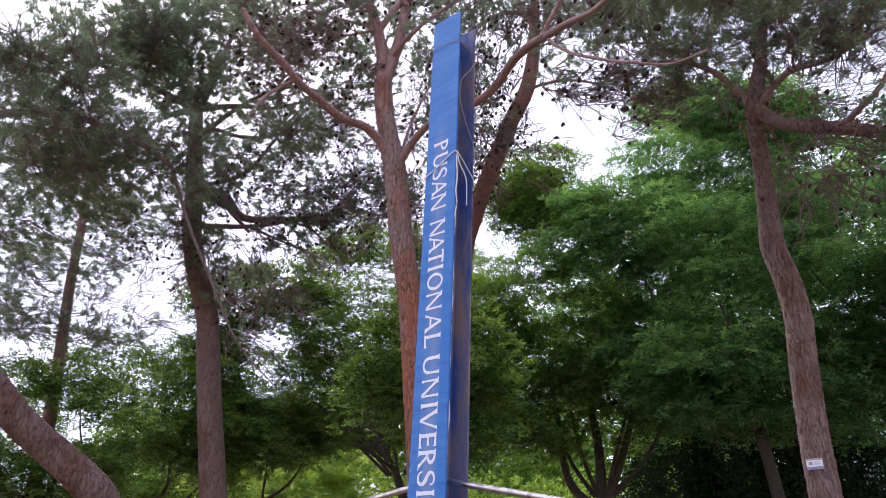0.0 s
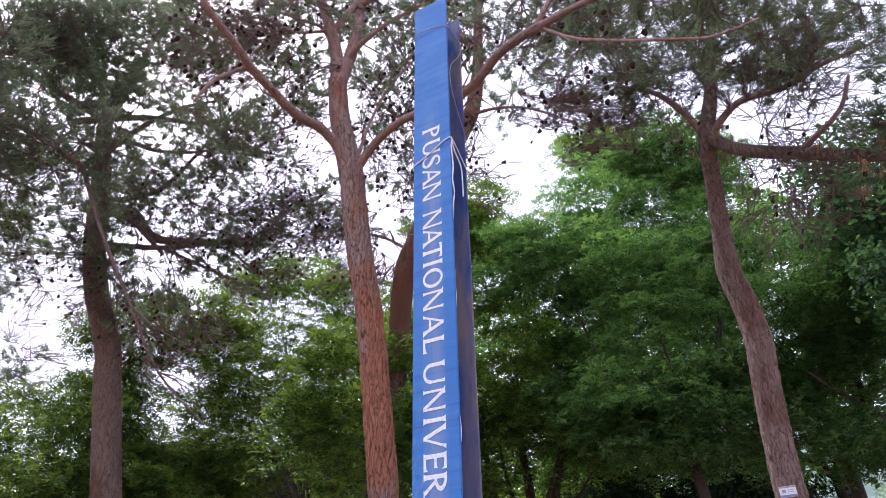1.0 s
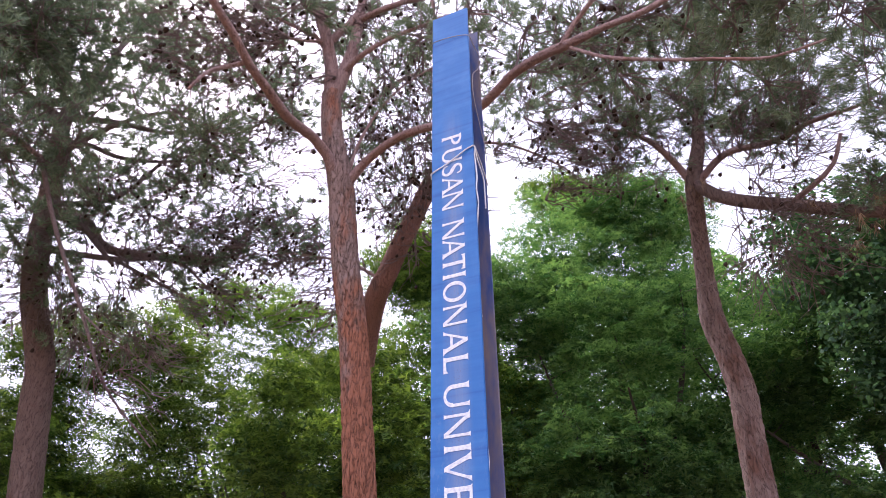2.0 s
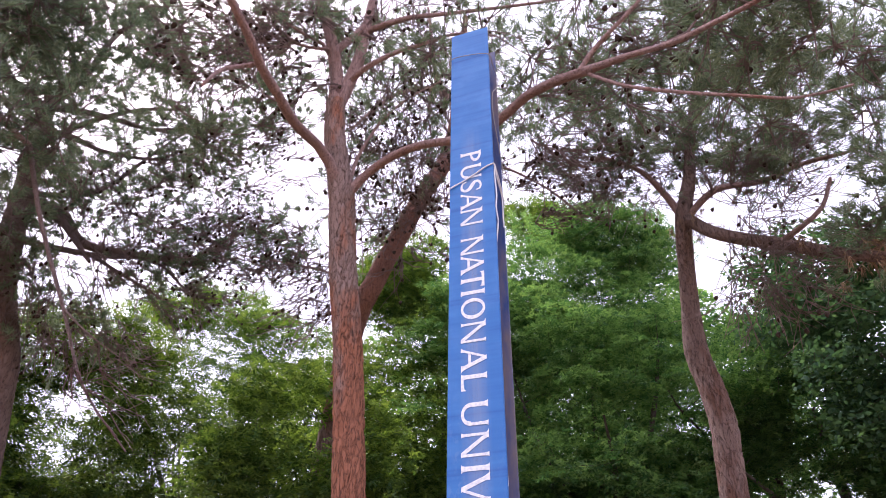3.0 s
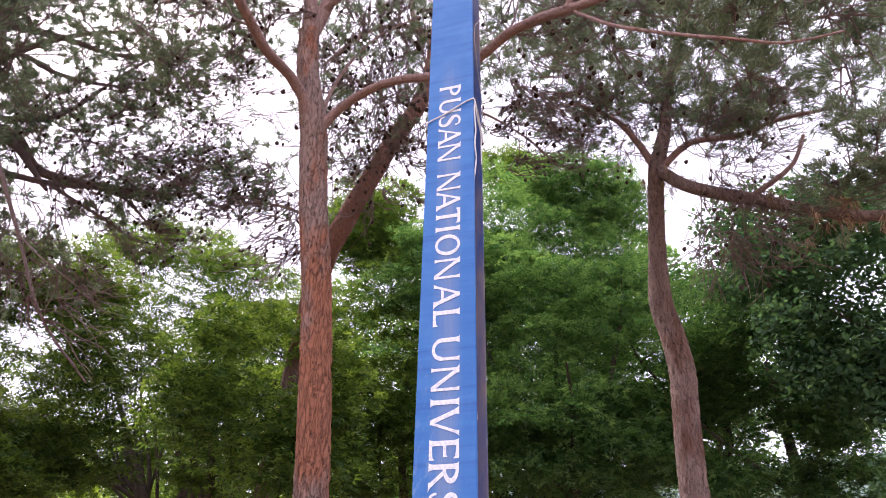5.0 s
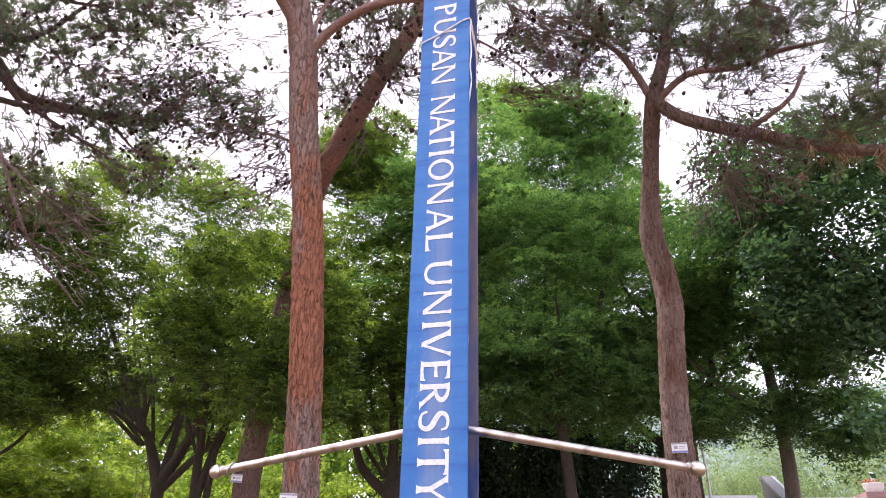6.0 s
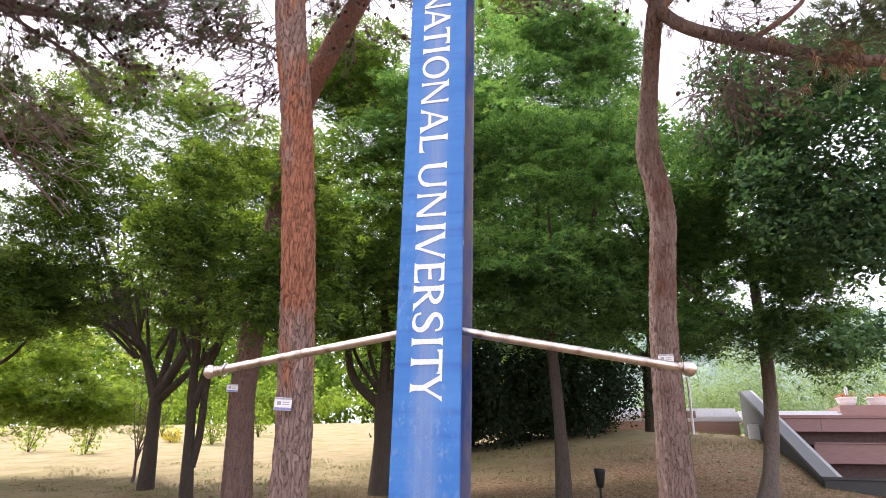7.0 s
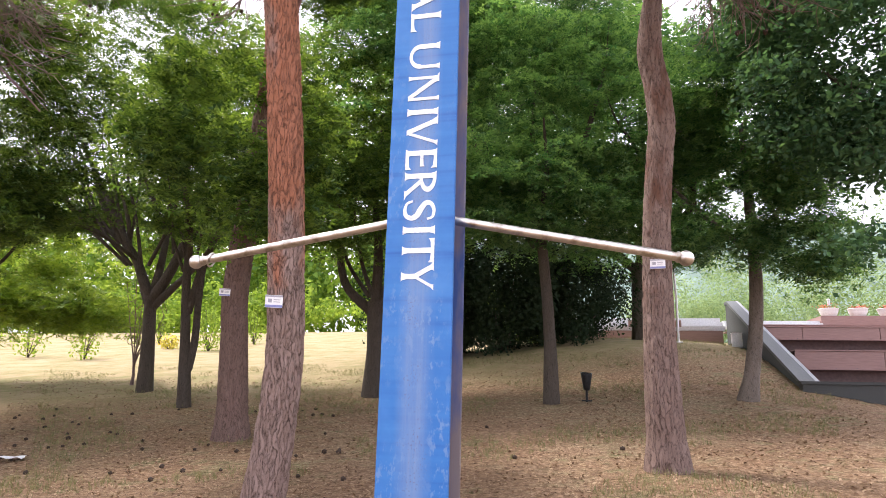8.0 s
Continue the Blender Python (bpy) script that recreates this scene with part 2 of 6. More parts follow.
sp = m.n("ShaderNodeSeparateXYZ")
m.link(vec, sp.inputs[0])
far = m.n("ShaderNodeMapRange")
far.inputs["From Min"].default_value, far.inputs["From Max"].default_value = 15.5, 18.5
wob = m.t.nodes.new("ShaderNodeMath")
wob.operation = "MULTIPLY_ADD"
m.link(a, wob.inputs[0])
wob.inputs[1].default_value = 4.0
m.link(sp.outputs[1], wob.inputs[2])
m.link(wob.outputs[0], far.inputs["Value"])
m.color(m.mix(far.outputs[0], near, lawn))
m.bump(m.mix(0.7, b, c), 1.0, 0.04)
GROUND = m.m


def plain(name, lo, hi, scale, rough=0.7, metal=0.0, bump=0.15, stretch=(1, 1, 1)):
    m = Mat(name, rough, metal)
    f = m.noise(m.coord(stretch), scale, 5)
    m.color(m.ramp(f, [(0.3, lo), (0.7, hi)]))
    m.bump(f, bump, 0.004)
    return m.m


# grey granite darkened in colour for the shade on the wall's near faces
SHADED_GRANITE = plain("shaded_granite", (0.05, 0.053, 0.052), (0.085, 0.088, 0.086), 60, 0.8)
COPING = plain("grey_granite_cap", (0.085, 0.09, 0.09), (0.14, 0.145, 0.145), 70, 0.65)
DECK = plain("brown_composite_board", (0.23, 0.14, 0.125), (0.32, 0.205, 0.185), 12, 0.65, stretch=(0.3, 0.3, 6))
# paler granite: light along the coping's edge, given as colour
LIT_EDGE_STONE = plain("lit_granite_edge", (0.26, 0.265, 0.275), (0.36, 0.365, 0.375), 70, 0.65)
DECK_DARK = plain("dark_riser_board", (0.10, 0.066, 0.062), (0.15, 0.10, 0.093), 15, 0.7)
PALE_BOARD = plain("pale_weathered_board", (0.46, 0.46, 0.48), (0.62, 0.62, 0.64), 20, 0.7)
POT_WHITE = plain("white_fibreglass", (0.62, 0.62, 0.62), (0.8, 0.8, 0.8), 20, 0.5)
BLACK = plain("black_housing", (0.008, 0.008, 0.009), (0.02, 0.02, 0.022), 30, 0.4)
TAG_WHITE = plain("white_plastic_tag", (0.76, 0.75, 0.75), (0.87, 0.86, 0.86), 30, 0.4)
TAG_BLUE = plain("blue_print", (0.22, 0.24, 0.48), (0.28, 0.30, 0.54), 30, 0.4)
TAG_GREY = plain("grey_print", (0.33, 0.32, 0.36), (0.44, 0.43, 0.46), 30, 0.5)
CONE = plain("pine_cone_scales", (0.03, 0.02, 0.015), (0.075, 0.05, 0.036), 90, 0.9, bump=0.6)
DEAD_LEAF = make_leaf("dead_leaf", (0.11, 0.06, 0.032), (0.26, 0.155, 0.085), (0.44, 0.31, 0.19), (0.2, 0.12, 0.06), (0.3, 0.2, 0.1), 0.1, 0.8)
RED_FLOWER = plain("red_flower", (0.5, 0.04, 0.03), (0.75, 0.16, 0.12), 60, 0.6)
YELLOW_FLOWER = plain("yellow_flower", (0.6, 0.5, 0.04), (0.8, 0.7, 0.1), 60, 0.6)
PAPER = plain("white_paper", (0.7, 0.7, 0.72), (0.82, 0.82, 0.82), 20, 0.6)


# ---- mesh helpers ----
def holder(name):
    return new(name)


def solid(name, verts, faces, material, parent=None, label="", smooth=False):
    """One mesh object from arrays of vertices and faces."""
    me = bpy.data.meshes.new(name)
    verts = np.asarray(verts, dtype=np.float32).reshape(-1, 3)
    blocks = faces if isinstance(faces, list) and len(faces) and isinstance(faces[0], np.ndarray) else [np.asarray(faces)]
    blocks = [np.asarray(f, dtype=np.int32) for f in blocks if len(f)]
    loops = np.concatenate([f.ravel() for f in blocks])
    totals = np.concatenate([np.full(len(f), f.shape[1], dtype=np.int32) for f in blocks])
    starts = np.concatenate(([0], np.cumsum(totals)[:-1])).astype(np.int32)
    me.vertices.add(len(verts))
    me.vertices.foreach_set("co", verts.ravel())
    me.loops.add(len(loops))
    me.loops.foreach_set("vertex_index", loops)
    me.polygons.add(len(totals))
    me.polygons.foreach_set("loop_start", starts)
    me.update(calc_edges=True)
    if smooth:
        me.polygons.foreach_set("use_smooth", np.ones(len(totals), dtype=bool))
    me.materials.append(material)
    ob = new(name, me)
    ob.parent = parent
    if label:
        ob["label"] = label
    return ob


def part(name, bm, material, parent=None, label="", smooth=False):
    """One mesh object from a bmesh."""
    me = bpy.data.meshes.new(name)
    bm.to_mesh(me)
    bm.free()
    if smooth:
        me.polygons.foreach_set("use_smooth", np.ones(len(me.polygons), dtype=bool))
    me.materials.append(material)
    ob = new(name, me)
    ob.parent = parent
    if label:
        ob["label"] = label
    return ob


def box_bm(x0, x1, y0, y1, z0, z1, bevel=0.0):
    bm = bmesh.new()
    bmesh.ops.create_cube(bm, size=1.0)
    for v in bm.verts:
        v.co = Vector(((x0 + x1) / 2 + v.co.x * (x1 - x0), (y0 + y1) / 2 + v.co.y * (y1 - y0), (z0 + z1) / 2 + v.co.z * (z1 - z0)))
    if bevel:
        bmesh.ops.bevel(bm, geom=bm.edges[:], offset=bevel, segments=2, affect="EDGES")
    return bm


def smooth_path(pts, radii, step):
    """A Catmull-Rom curve through pts, with radii, at about step metres."""
    p = np.asarray(pts, float)
    r = np.asarray(radii, float)
    p = np.vstack((2 * p[0] - p[1], p, 2 * p[-1] - p[-2]))
    r = np.concatenate(([r[0]], r, [r[-1]]))
    out, rad = [], []
    for i in range(1, len(p) - 2):
        n = max(1, int(np.linalg.norm(p[i + 1] - p[i]) / step))
        t = (np.arange(n) / n)[:, None]
        a, b, c, d = p[i - 1], p[i], p[i + 1], p[i + 2]
        out.append(0.5 * (2 * b + (c - a) * t + (2 * a - 5 * b + 4 * c - d) * t**2 + (3 * b - a - 3 * c + d) * t**3))
        rad.append((r[i] + (r[i + 1] - r[i]) * t[:, 0]))
    out.append(p[-2][None])
    rad.append(r[-2:-1])
    return np.vstack(out), np.concatenate(rad)


def sweep(path, radii, sides):
    """A tube along a path; returns vertices and quads."""
    path = np.asarray(path, float)
    n = len(path)
    tan = np.gradient(path, axis=0)
    tan /= np.linalg.norm(tan, axis=1)[:, None] + 1e-9
    ref = np.array([1.0, 0.13, 0.0]) if abs(tan[0][2]) > 0.7 else np.array([0.05, 0.1, 1.0])
    e1 = ref - tan * (tan @ ref)[:, None]
    e1 /= np.linalg.norm(e1, axis=1)[:, None] + 1e-9
    e2 = np.cross(tan, e1)
    ang = np.arange(sides) * 2 * np.pi / sides
    ring = e1[:, None, :] * np.cos(ang)[None, :, None] + e2[:, None, :] * np.sin(ang)[None, :, None]
    verts = path[:, None, :] + ring * np.asarray(radii)[:, None, None]
    i, j = np.meshgrid(np.arange(n - 1), np.arange(sides), indexing="ij")
    k = (j + 1) % sides
    quads = np.stack((i * sides + j, i * sides + k, (i + 1) * sides + k, (i + 1) * sides + j), axis=-1).reshape(-1, 4)
    return verts.reshape(-1, 3), quads


def joined(chunks):
    """Joins (vertices, faces) pairs of one face size."""
    vs, fs, off = [], [], 0
    for v, f in chunks:
        vs.append(v)
        fs.append(f + off)
        off += len(v)
    return np.vstack(vs), np.vstack(fs)


def limb(name, pts, radii, material, parent, sides=14, step=0.12, rough=0.0, label=""):
    path, rad = smooth_path(pts, radii, step)
    v, f = sweep(path, rad, sides)
    if rough:
        # ridged bark: furrows wander up between standing plates
        centre = np.repeat(path, sides, axis=0)
        out = v - centre
        size = np.linalg.norm(out, axis=1)
        lift = np.empty(len(v))
        for i, co in enumerate(v):
            q = Vector((co[0] * 30, co[1] * 30, co[2] * 6.5))
            q += noise.noise_vector(q * 0.6) * 0.5
            lift[i] = min(1.0, abs(noise.noise(q)) * 4.0) + 0.45 * noise.noise(q * 2.7)
        v = centre + out * (1 + rough * (lift - 0.6) / np.maximum(size, 1e-4))[:, None]
    return solid(name, v, f, material, parent, label, smooth=True), path, rad


def frames_of(normals, spin):
    """Two unit vectors across each normal."""
    ref = np.where(np.abs(normals[:, 2:3]) < 0.9, np.array([[0, 0, 1.0]]), np.array([[1.0, 0, 0]]))
    a = np.cross(normals, ref)
    a /= np.linalg.norm(a, axis=1)[:, None]
    b = np.cross(normals, a)
    c, s = np.cos(spin)[:, None], np.sin(spin)[:, None]
    return a * c + b * s, b * c - a * s


def leaves(centres, normals, sizes, rng, lobes=1):
    """Leaf blades: one folded kite each, or a hand of narrow lobes."""
    n = len(centres)
    a, b = frames_of(normals, rng.uniform(0, 2 * np.pi, n))
    s = sizes[:, None]
    if lobes == 1:
        v = np.stack((centres - a * s * 0.5, centres + b * s * 0.33 - normals * s * 0.06, centres + a * s * 0.6 - normals * s * 0.12, centres - b * s * 0.33 - normals * s * 0.06), axis=1)
        f = (np.arange(n) * 4)[:, None] + np.arange(4)
        return v.reshape(-1, 3), f
    verts, faces = [], []
    k = lobes * 2 + 1
    root = centres - a * s * 0.25
    for i in range(lobes + 1):
        off = i - lobes / 2
        verts.append(root + b * s * 0.36 * off + a * s * (0.2 - 0.14 * abs(off)))
    for i in range(lobes):
        off = i - (lobes - 1) / 2
        ang = off * 0.85
        verts.append(root + (a * math.cos(ang) + b * math.sin(ang)) * s * (1.12 - 0.16 * abs(off)) - normals * s * 0.14)
    v = np.stack(verts, axis=1).reshape(-1, 3)
    base = np.arange(n) * k
    for i in range(lobes):
        faces.append(np.stack((base + i, base + i + 1, base + lobes + 1 + i), axis=1))
    return v, np.vstack(faces)


def needles(centres, axes, rng, count=24, length=0.1, width=0.0035, spread=0.85):
    """Tufts of pine needles, one thin triangle a needle."""
    n = len(centres)
    d = np.repeat(axes, count, axis=0) + spread * rng.normal(size=(n * count, 3))
    d /= np.linalg.norm(d, axis=1)[:, None]
    c = np.repeat(centres, count, axis=0) + rng.normal(size=(n * count, 3)) * 0.018
    side, _ = frames_of(d, rng.uniform(0, 6.28, n * count))
    ln = length * rng.uniform(0.7, 1.25, n * count)[:, None]
    v = np.stack((c - side * width, c + side * width, c + d * ln), axis=1).reshape(-1, 3)
    return v, np.arange(n * count * 3).reshape(-1, 3)


def grow(nodes, node_r, targets, rng, sag=0.12, thick=0.009, kink=0.09):
    """Branches from the nearest wood to each target; returns tubes and the new nodes."""
    nodes = [np.asarray(q, float) for q in nodes]
    rad = list(node_r)
    tubes = []
    arr = np.array(nodes)
    order = np.argsort([np.min(np.linalg.norm(arr - t, axis=1)) for t in targets])
    for i in order:
        t = targets[i]
        arr = np.array(nodes)
        gap = arr - t
        dist = np.linalg.norm(gap, axis=1) + 0.5 * np.maximum(0, gap[:, 2])
        j = int(np.argmin(dist))
        a = nodes[j]
        ln = float(np.linalg.norm(t - a))
        if ln < 0.05:
            continue
        m = max(3, int(ln / 0.22) + 1)
        f = np.linspace(0, 1, m)[:, None]
        p = a + (t - a) * f + np.array([0, 0, -sag * ln]) * np.sin(np.pi * f)
        p[1:-1] += rng.normal(size=(m - 2, 3)) * kink * ln / math.sqrt(m)
        r0 = min(rad[j] * 0.75, thick + 0.011 * ln)
        r = np.linspace(r0, 0.004, m)
        tubes.append(sweep(p, r, 5))
        nodes.extend(p[1:])
        rad.extend(r[1:])
    return tubes, np.array(nodes)


def cloud_points(clusters, rng):
    """Points in soft ellipsoids: (centre, radii, count) each; thicker to the outside."""
    out = []
    for c, r, n in clusters:
        d = rng.normal(size=(n, 3))
        d /= np.linalg.norm(d, axis=1)[:, None]
        out.append(np.asarray(c) + d * np.asarray(r) * rng.uniform(0.2, 1.0, n)[:, None] ** 0.5)
    return np.vstack(out)


# ---- the ground ----
LAND = (-0.82, 1.38)


def ground(x, y):
    """The height of the slope at a place: rising away from the path, with a low mound ahead."""
    x, y = np.asarray(x, float) - LAND[0], np.asarray(y, float) - LAND[1]
    u = 0.3185 * x + 0.948 * y
    s = 0.948 * x - 0.3185 * y
    z = np.interp(u, [-300, -8, 0, 4.7, 6.7, 8.5, 13.3, 20, 42, 55, 120, 260, 600], [-3, -0.25, 0.05, 0.40, 0.55, 0.74, 1.25, 2.2, 5.4, 6.0, 7.0, 12.0, 20.0])
    z = z + np.where(s > 0, 0.05, 0.03) * np.clip(s, -30, 18) * np.clip(u / 6, 0, 1)
    z = z + 0.75 * np.exp(-(((s - 5) / 5.5) ** 2) - ((u - 19) / 5.0) ** 2)
    far = np.clip((u - 26) / 20, 0, 1) * np.clip((s - 2) / 10, 0, 1)
    z = z - 0.5 * np.exp(-(((s - 10.0) / 2.6) ** 2) - ((u - 11.5) / 2.6) ** 2)
    # hollow behind the grey wall, under the seating
    px, py = x + LAND[0] - 10.47, y + LAND[1] - 11.26
    across, back = 0.863 * px - 0.505 * py, 0.505 * px + 0.863 * py
    hollow = np.clip((across + 0.15) / 0.3, 0, 1) * np.clip((back + 0.2) / 0.3, 0, 1) * np.clip((11 - back) / 1.5, 0, 1) * np.clip((10 - across) / 1.5, 0, 1)
    return z - far * 3.2 - hollow * 1.3


def gz(x, y):
    return float(ground(x, y))


def build_ground():
    rings = np.concatenate((np.linspace(0.0, 30, 150), 30 * (800 / 30) ** np.linspace(0.02, 1, 46)))
    ang = np.linspace(0, 2 * np.pi, 281)[:-1]
    r, a = np.meshgrid(rings, ang, indexing="ij")
    x, y = LAND[0] + 2 + r * np.cos(a), LAND[1] + 5 + r * np.sin(a)
    z = ground(x, y)
    for i in range(x.shape[0]):
        amp = 0.025 if rings[i] < 60 else 0.0
        if amp:
            for j in range(x.shape[1]):
                z[i, j] += amp * noise.noise((x[i, j] * 0.9, y[i, j] * 0.9, 0.0))
    n, k = x.shape
    i, j = np.meshgrid(np.arange(n - 1), np.arange(k), indexing="ij")
    q = np.stack((i * k + j, (i + 1) * k + j, (i + 1) * k + (j + 1) % k, i * k + (j + 1) % k), axis=-1).reshape(-1, 4)
    ob = solid("ground", np.stack((x, y, z), -1), q, GROUND, smooth=True)
    tagged(ob, "sloping ground of dry grass, brown needle litter and bare soil", "ground", kind="structure")


build_ground()


# ---- the blue steel post ----
POST_AZ = math.degrees(math.atan2(-0.529, 0.849))
EDGE = np.array((0.849, -0.529))
BACK = np.array((0.529, 0.849))
ORIGIN = np.array((-0.168, 3.832)) + EDGE * 0.071
POST_BASE = gz(*ORIGIN) - 0.3
POST_TOP = 5.80
LETTERS = [("P", 4.493, 4.400), ("U", 4.379, 4.262), ("S", 4.246, 4.150), ("A", 4.143, 4.020), ("N", 4.014, 3.890), ("N", 3.798, 3.676), ("A", 3.671, 3.550),
           ("T", 3.550, 3.452), ("I", 3.432, 3.409), ("O", 3.383, 3.255), ("N", 3.237, 3.113), ("A", 3.085, 2.962), ("L", 2.943, 2.854), ("U", 2.795, 2.672),
           ("N", 2.644, 2.524), ("I", 2.488, 2.464), ("V", 2.447, 2.328), ("E", 2.310, 2.222), ("R", 2.209, 2.110), ("S", 2.093, 1.999), ("I", 1.976, 1.953),
           ("T", 1.930, 1.831), ("Y", 1.829, 1.722)]


CAP = 0.134


def ribbon(bm, pairs, lift):
    """A raised strip between pairs of edge points (along, up), with a thin wall round it."""
    rows = []
    for (u0, t0), (u1, t1) in pairs:
        rows.append([bm.verts.new((-0.071 + t, -0.0012 - h, -u)) for u, t, h in ((u0, t0, 0), (u0, t0, lift), (u1, t1, lift), (u1, t1, 0))])
    for a, b in zip(rows, rows[1:]):
        for k in range(3):
            bm.faces.new((a[k], a[k + 1], b[k + 1], b[k]))
    bm.faces.new(rows[0])
    bm.faces.new(rows[-1][::-1])


def upright(x, y0, y1, wd, foot=True, head=True):
    """A stem with flared ends."""
    out = []
    for y, k in ((y0, 0.86 if foot else 0.5), (y0 + 0.007, 0.62 if foot else 0.5), (y0 + 0.022, 0.5), (y1 - 0.022, 0.5), (y1 - 0.007, 0.62 if head else 0.5), (y1, 0.86 if head else 0.5)):
        out.append(((x - wd * k, y), (x + wd * k, y)))
    return out


def slant(x0, y0, x1, y1, wd, foot=True, head=True):
    """A slanting stroke whose ends lie level and flare."""
    out = []
    for f, k in ((0, 0.95 if foot else 0.5), (0.05, 0.68 if foot else 0.5), (0.16, 0.5), (0.84, 0.5), (0.95, 0.68 if head else 0.5), (1, 0.95 if head else 0.5)):
        x, y = x0 + (x1 - x0) * f, y0 + (y1 - y0) * f
        out.append(((x - wd * k, y), (x + wd * k, y)))
    return out


def level(x0, x1, y, wd, tip=0.0, both=False):
    """A bar; its free end widens by tip (up or down by its sign)."""
    out = []
    for f, k in ((0, 1.0 if both else 0.0), (0.12, 0.25 if both else 0.0), (0.5, 0.0), (0.86, 0.25), (1, 1.0)):
        x = x0 + (x1 - x0) * f
        out.append(((x, y - wd / 2 + min(0, tip) * k), (x, y + wd / 2 + max(0, tip) * k)))
    return out


def bowl(cx, cy, rx, ry, a0, a1, thin, thick, n=22):
    """Part of a ring, thick at its sides."""
    out = []
    for a in np.radians(np.linspace(a0, a1, n)):
        hw = (thin + (thick - thin) * math.cos(a) ** 2) / 2
        c, q = math.cos(a), math.sin(a)
        out.append(((cx + (rx - hw) * c, cy + (ry - hw) * q), (cx + (rx + hw) * c, cy + (ry + hw) * q)))
    return out


def letter_strokes(ch, w):
    """The strokes of a flared Roman capital of width w."""
    h, s, n = CAP, 0.022, 0.0135
    if ch == "I":
        return [upright(w / 2, 0, h, s)]
    if ch in "PR":
        out = [upright(s * 0.7, 0, h, s), bowl(s * 0.9, h * 0.735, w * (0.95 if ch == "P" else 0.86) - s * 1.4, h * 0.265 - n / 2, 90, -90, n, s)]
        return out + [slant(w * 0.98, 0, w * 0.42, h * 0.49, s, True, False)] if ch == "R" else out
    if ch == "U":
        return [upright(s * 0.7, h * 0.36, h, s, False), upright(w - s * 0.55, h * 0.36, h, n * 1.15, False), bowl(w / 2 + 0.0005, h * 0.37, w / 2 - s * 0.66, h * 0.37 - n / 2, 180, 360, n, s * 0.95)]
    if ch == "O":
        return [bowl(w / 2, h / 2, w / 2 - s / 2, h / 2 - n / 2, 0, 360, n, s, 40)]
    if ch == "A":
        return [slant(w * 0.06, 0, w * 0.49, h, n, True, False), slant(w * 0.92, 0, w * 0.49, h, s, True, False), level(w * 0.2, w * 0.74, h * 0.34, n)]
    if ch == "V":
        return [slant(w * 0.52, 0, w * 0.08, h, s, False), slant(w * 0.52, 0, w * 0.94, h, n, False)]
    if ch == "N":
        return [upright(n * 0.9, 0, h, n, True, False), upright(w - n * 0.9, 0, h, n, False, True), slant(w - n * 1.1, 0, n * 0.9, h, s, False, True)]
    if ch == "T":
        return [upright(w / 2, 0, h, s, True, False), level(0, w, h - n / 2, n, -0.011, True)]
    if ch == "L":
        return [upright(s * 0.75, 0, h, s), level(s * 0.5, w, n / 2, n, 0.014)]
    if ch == "E":
        return [upright(s * 0.75, 0, h, s), level(s * 0.5, w, n / 2, n, 0.012), level(s * 0.5, w * 0.86, h * 0.52, n, 0.006), level(s * 0.5, w * 0.95, h - n / 2, n, -0.012)]
    if ch == "Y":
        return [upright(w / 2, 0, h * 0.5, s, True, False), slant(w / 2, h * 0.42, w * 0.1, h, s, False), slant(w / 2 + 0.002, h * 0.44, w * 0.92, h, n, False)]
    spine = [(0.88, 0.74), (0.80, 0.90), (0.50, 0.955), (0.20, 0.86), (0.17, 0.69), (0.42, 0.55), (0.70, 0.43), (0.83, 0.27), (0.72, 0.09), (0.45, 0.045), (0.17, 0.11), (0.07, 0.28)]
    path, wd = smooth_path([(x * w, y * h, 0) for x, y in spine], [0.009, 0.011, 0.013, 0.018, 0.021, 0.024, 0.024, 0.021, 0.018, 0.013, 0.011, 0.009], 0.006)
    way = np.gradient(path, axis=0)
    way /= np.linalg.norm(way, axis=1)[:, None]
    return [[((p[0] - d[1] * k / 2, p[1] + d[0] * k / 2), (p[0] + d[1] * k / 2, p[1] - d[0] * k / 2)) for p, d, k in zip(path, way, wd)]]


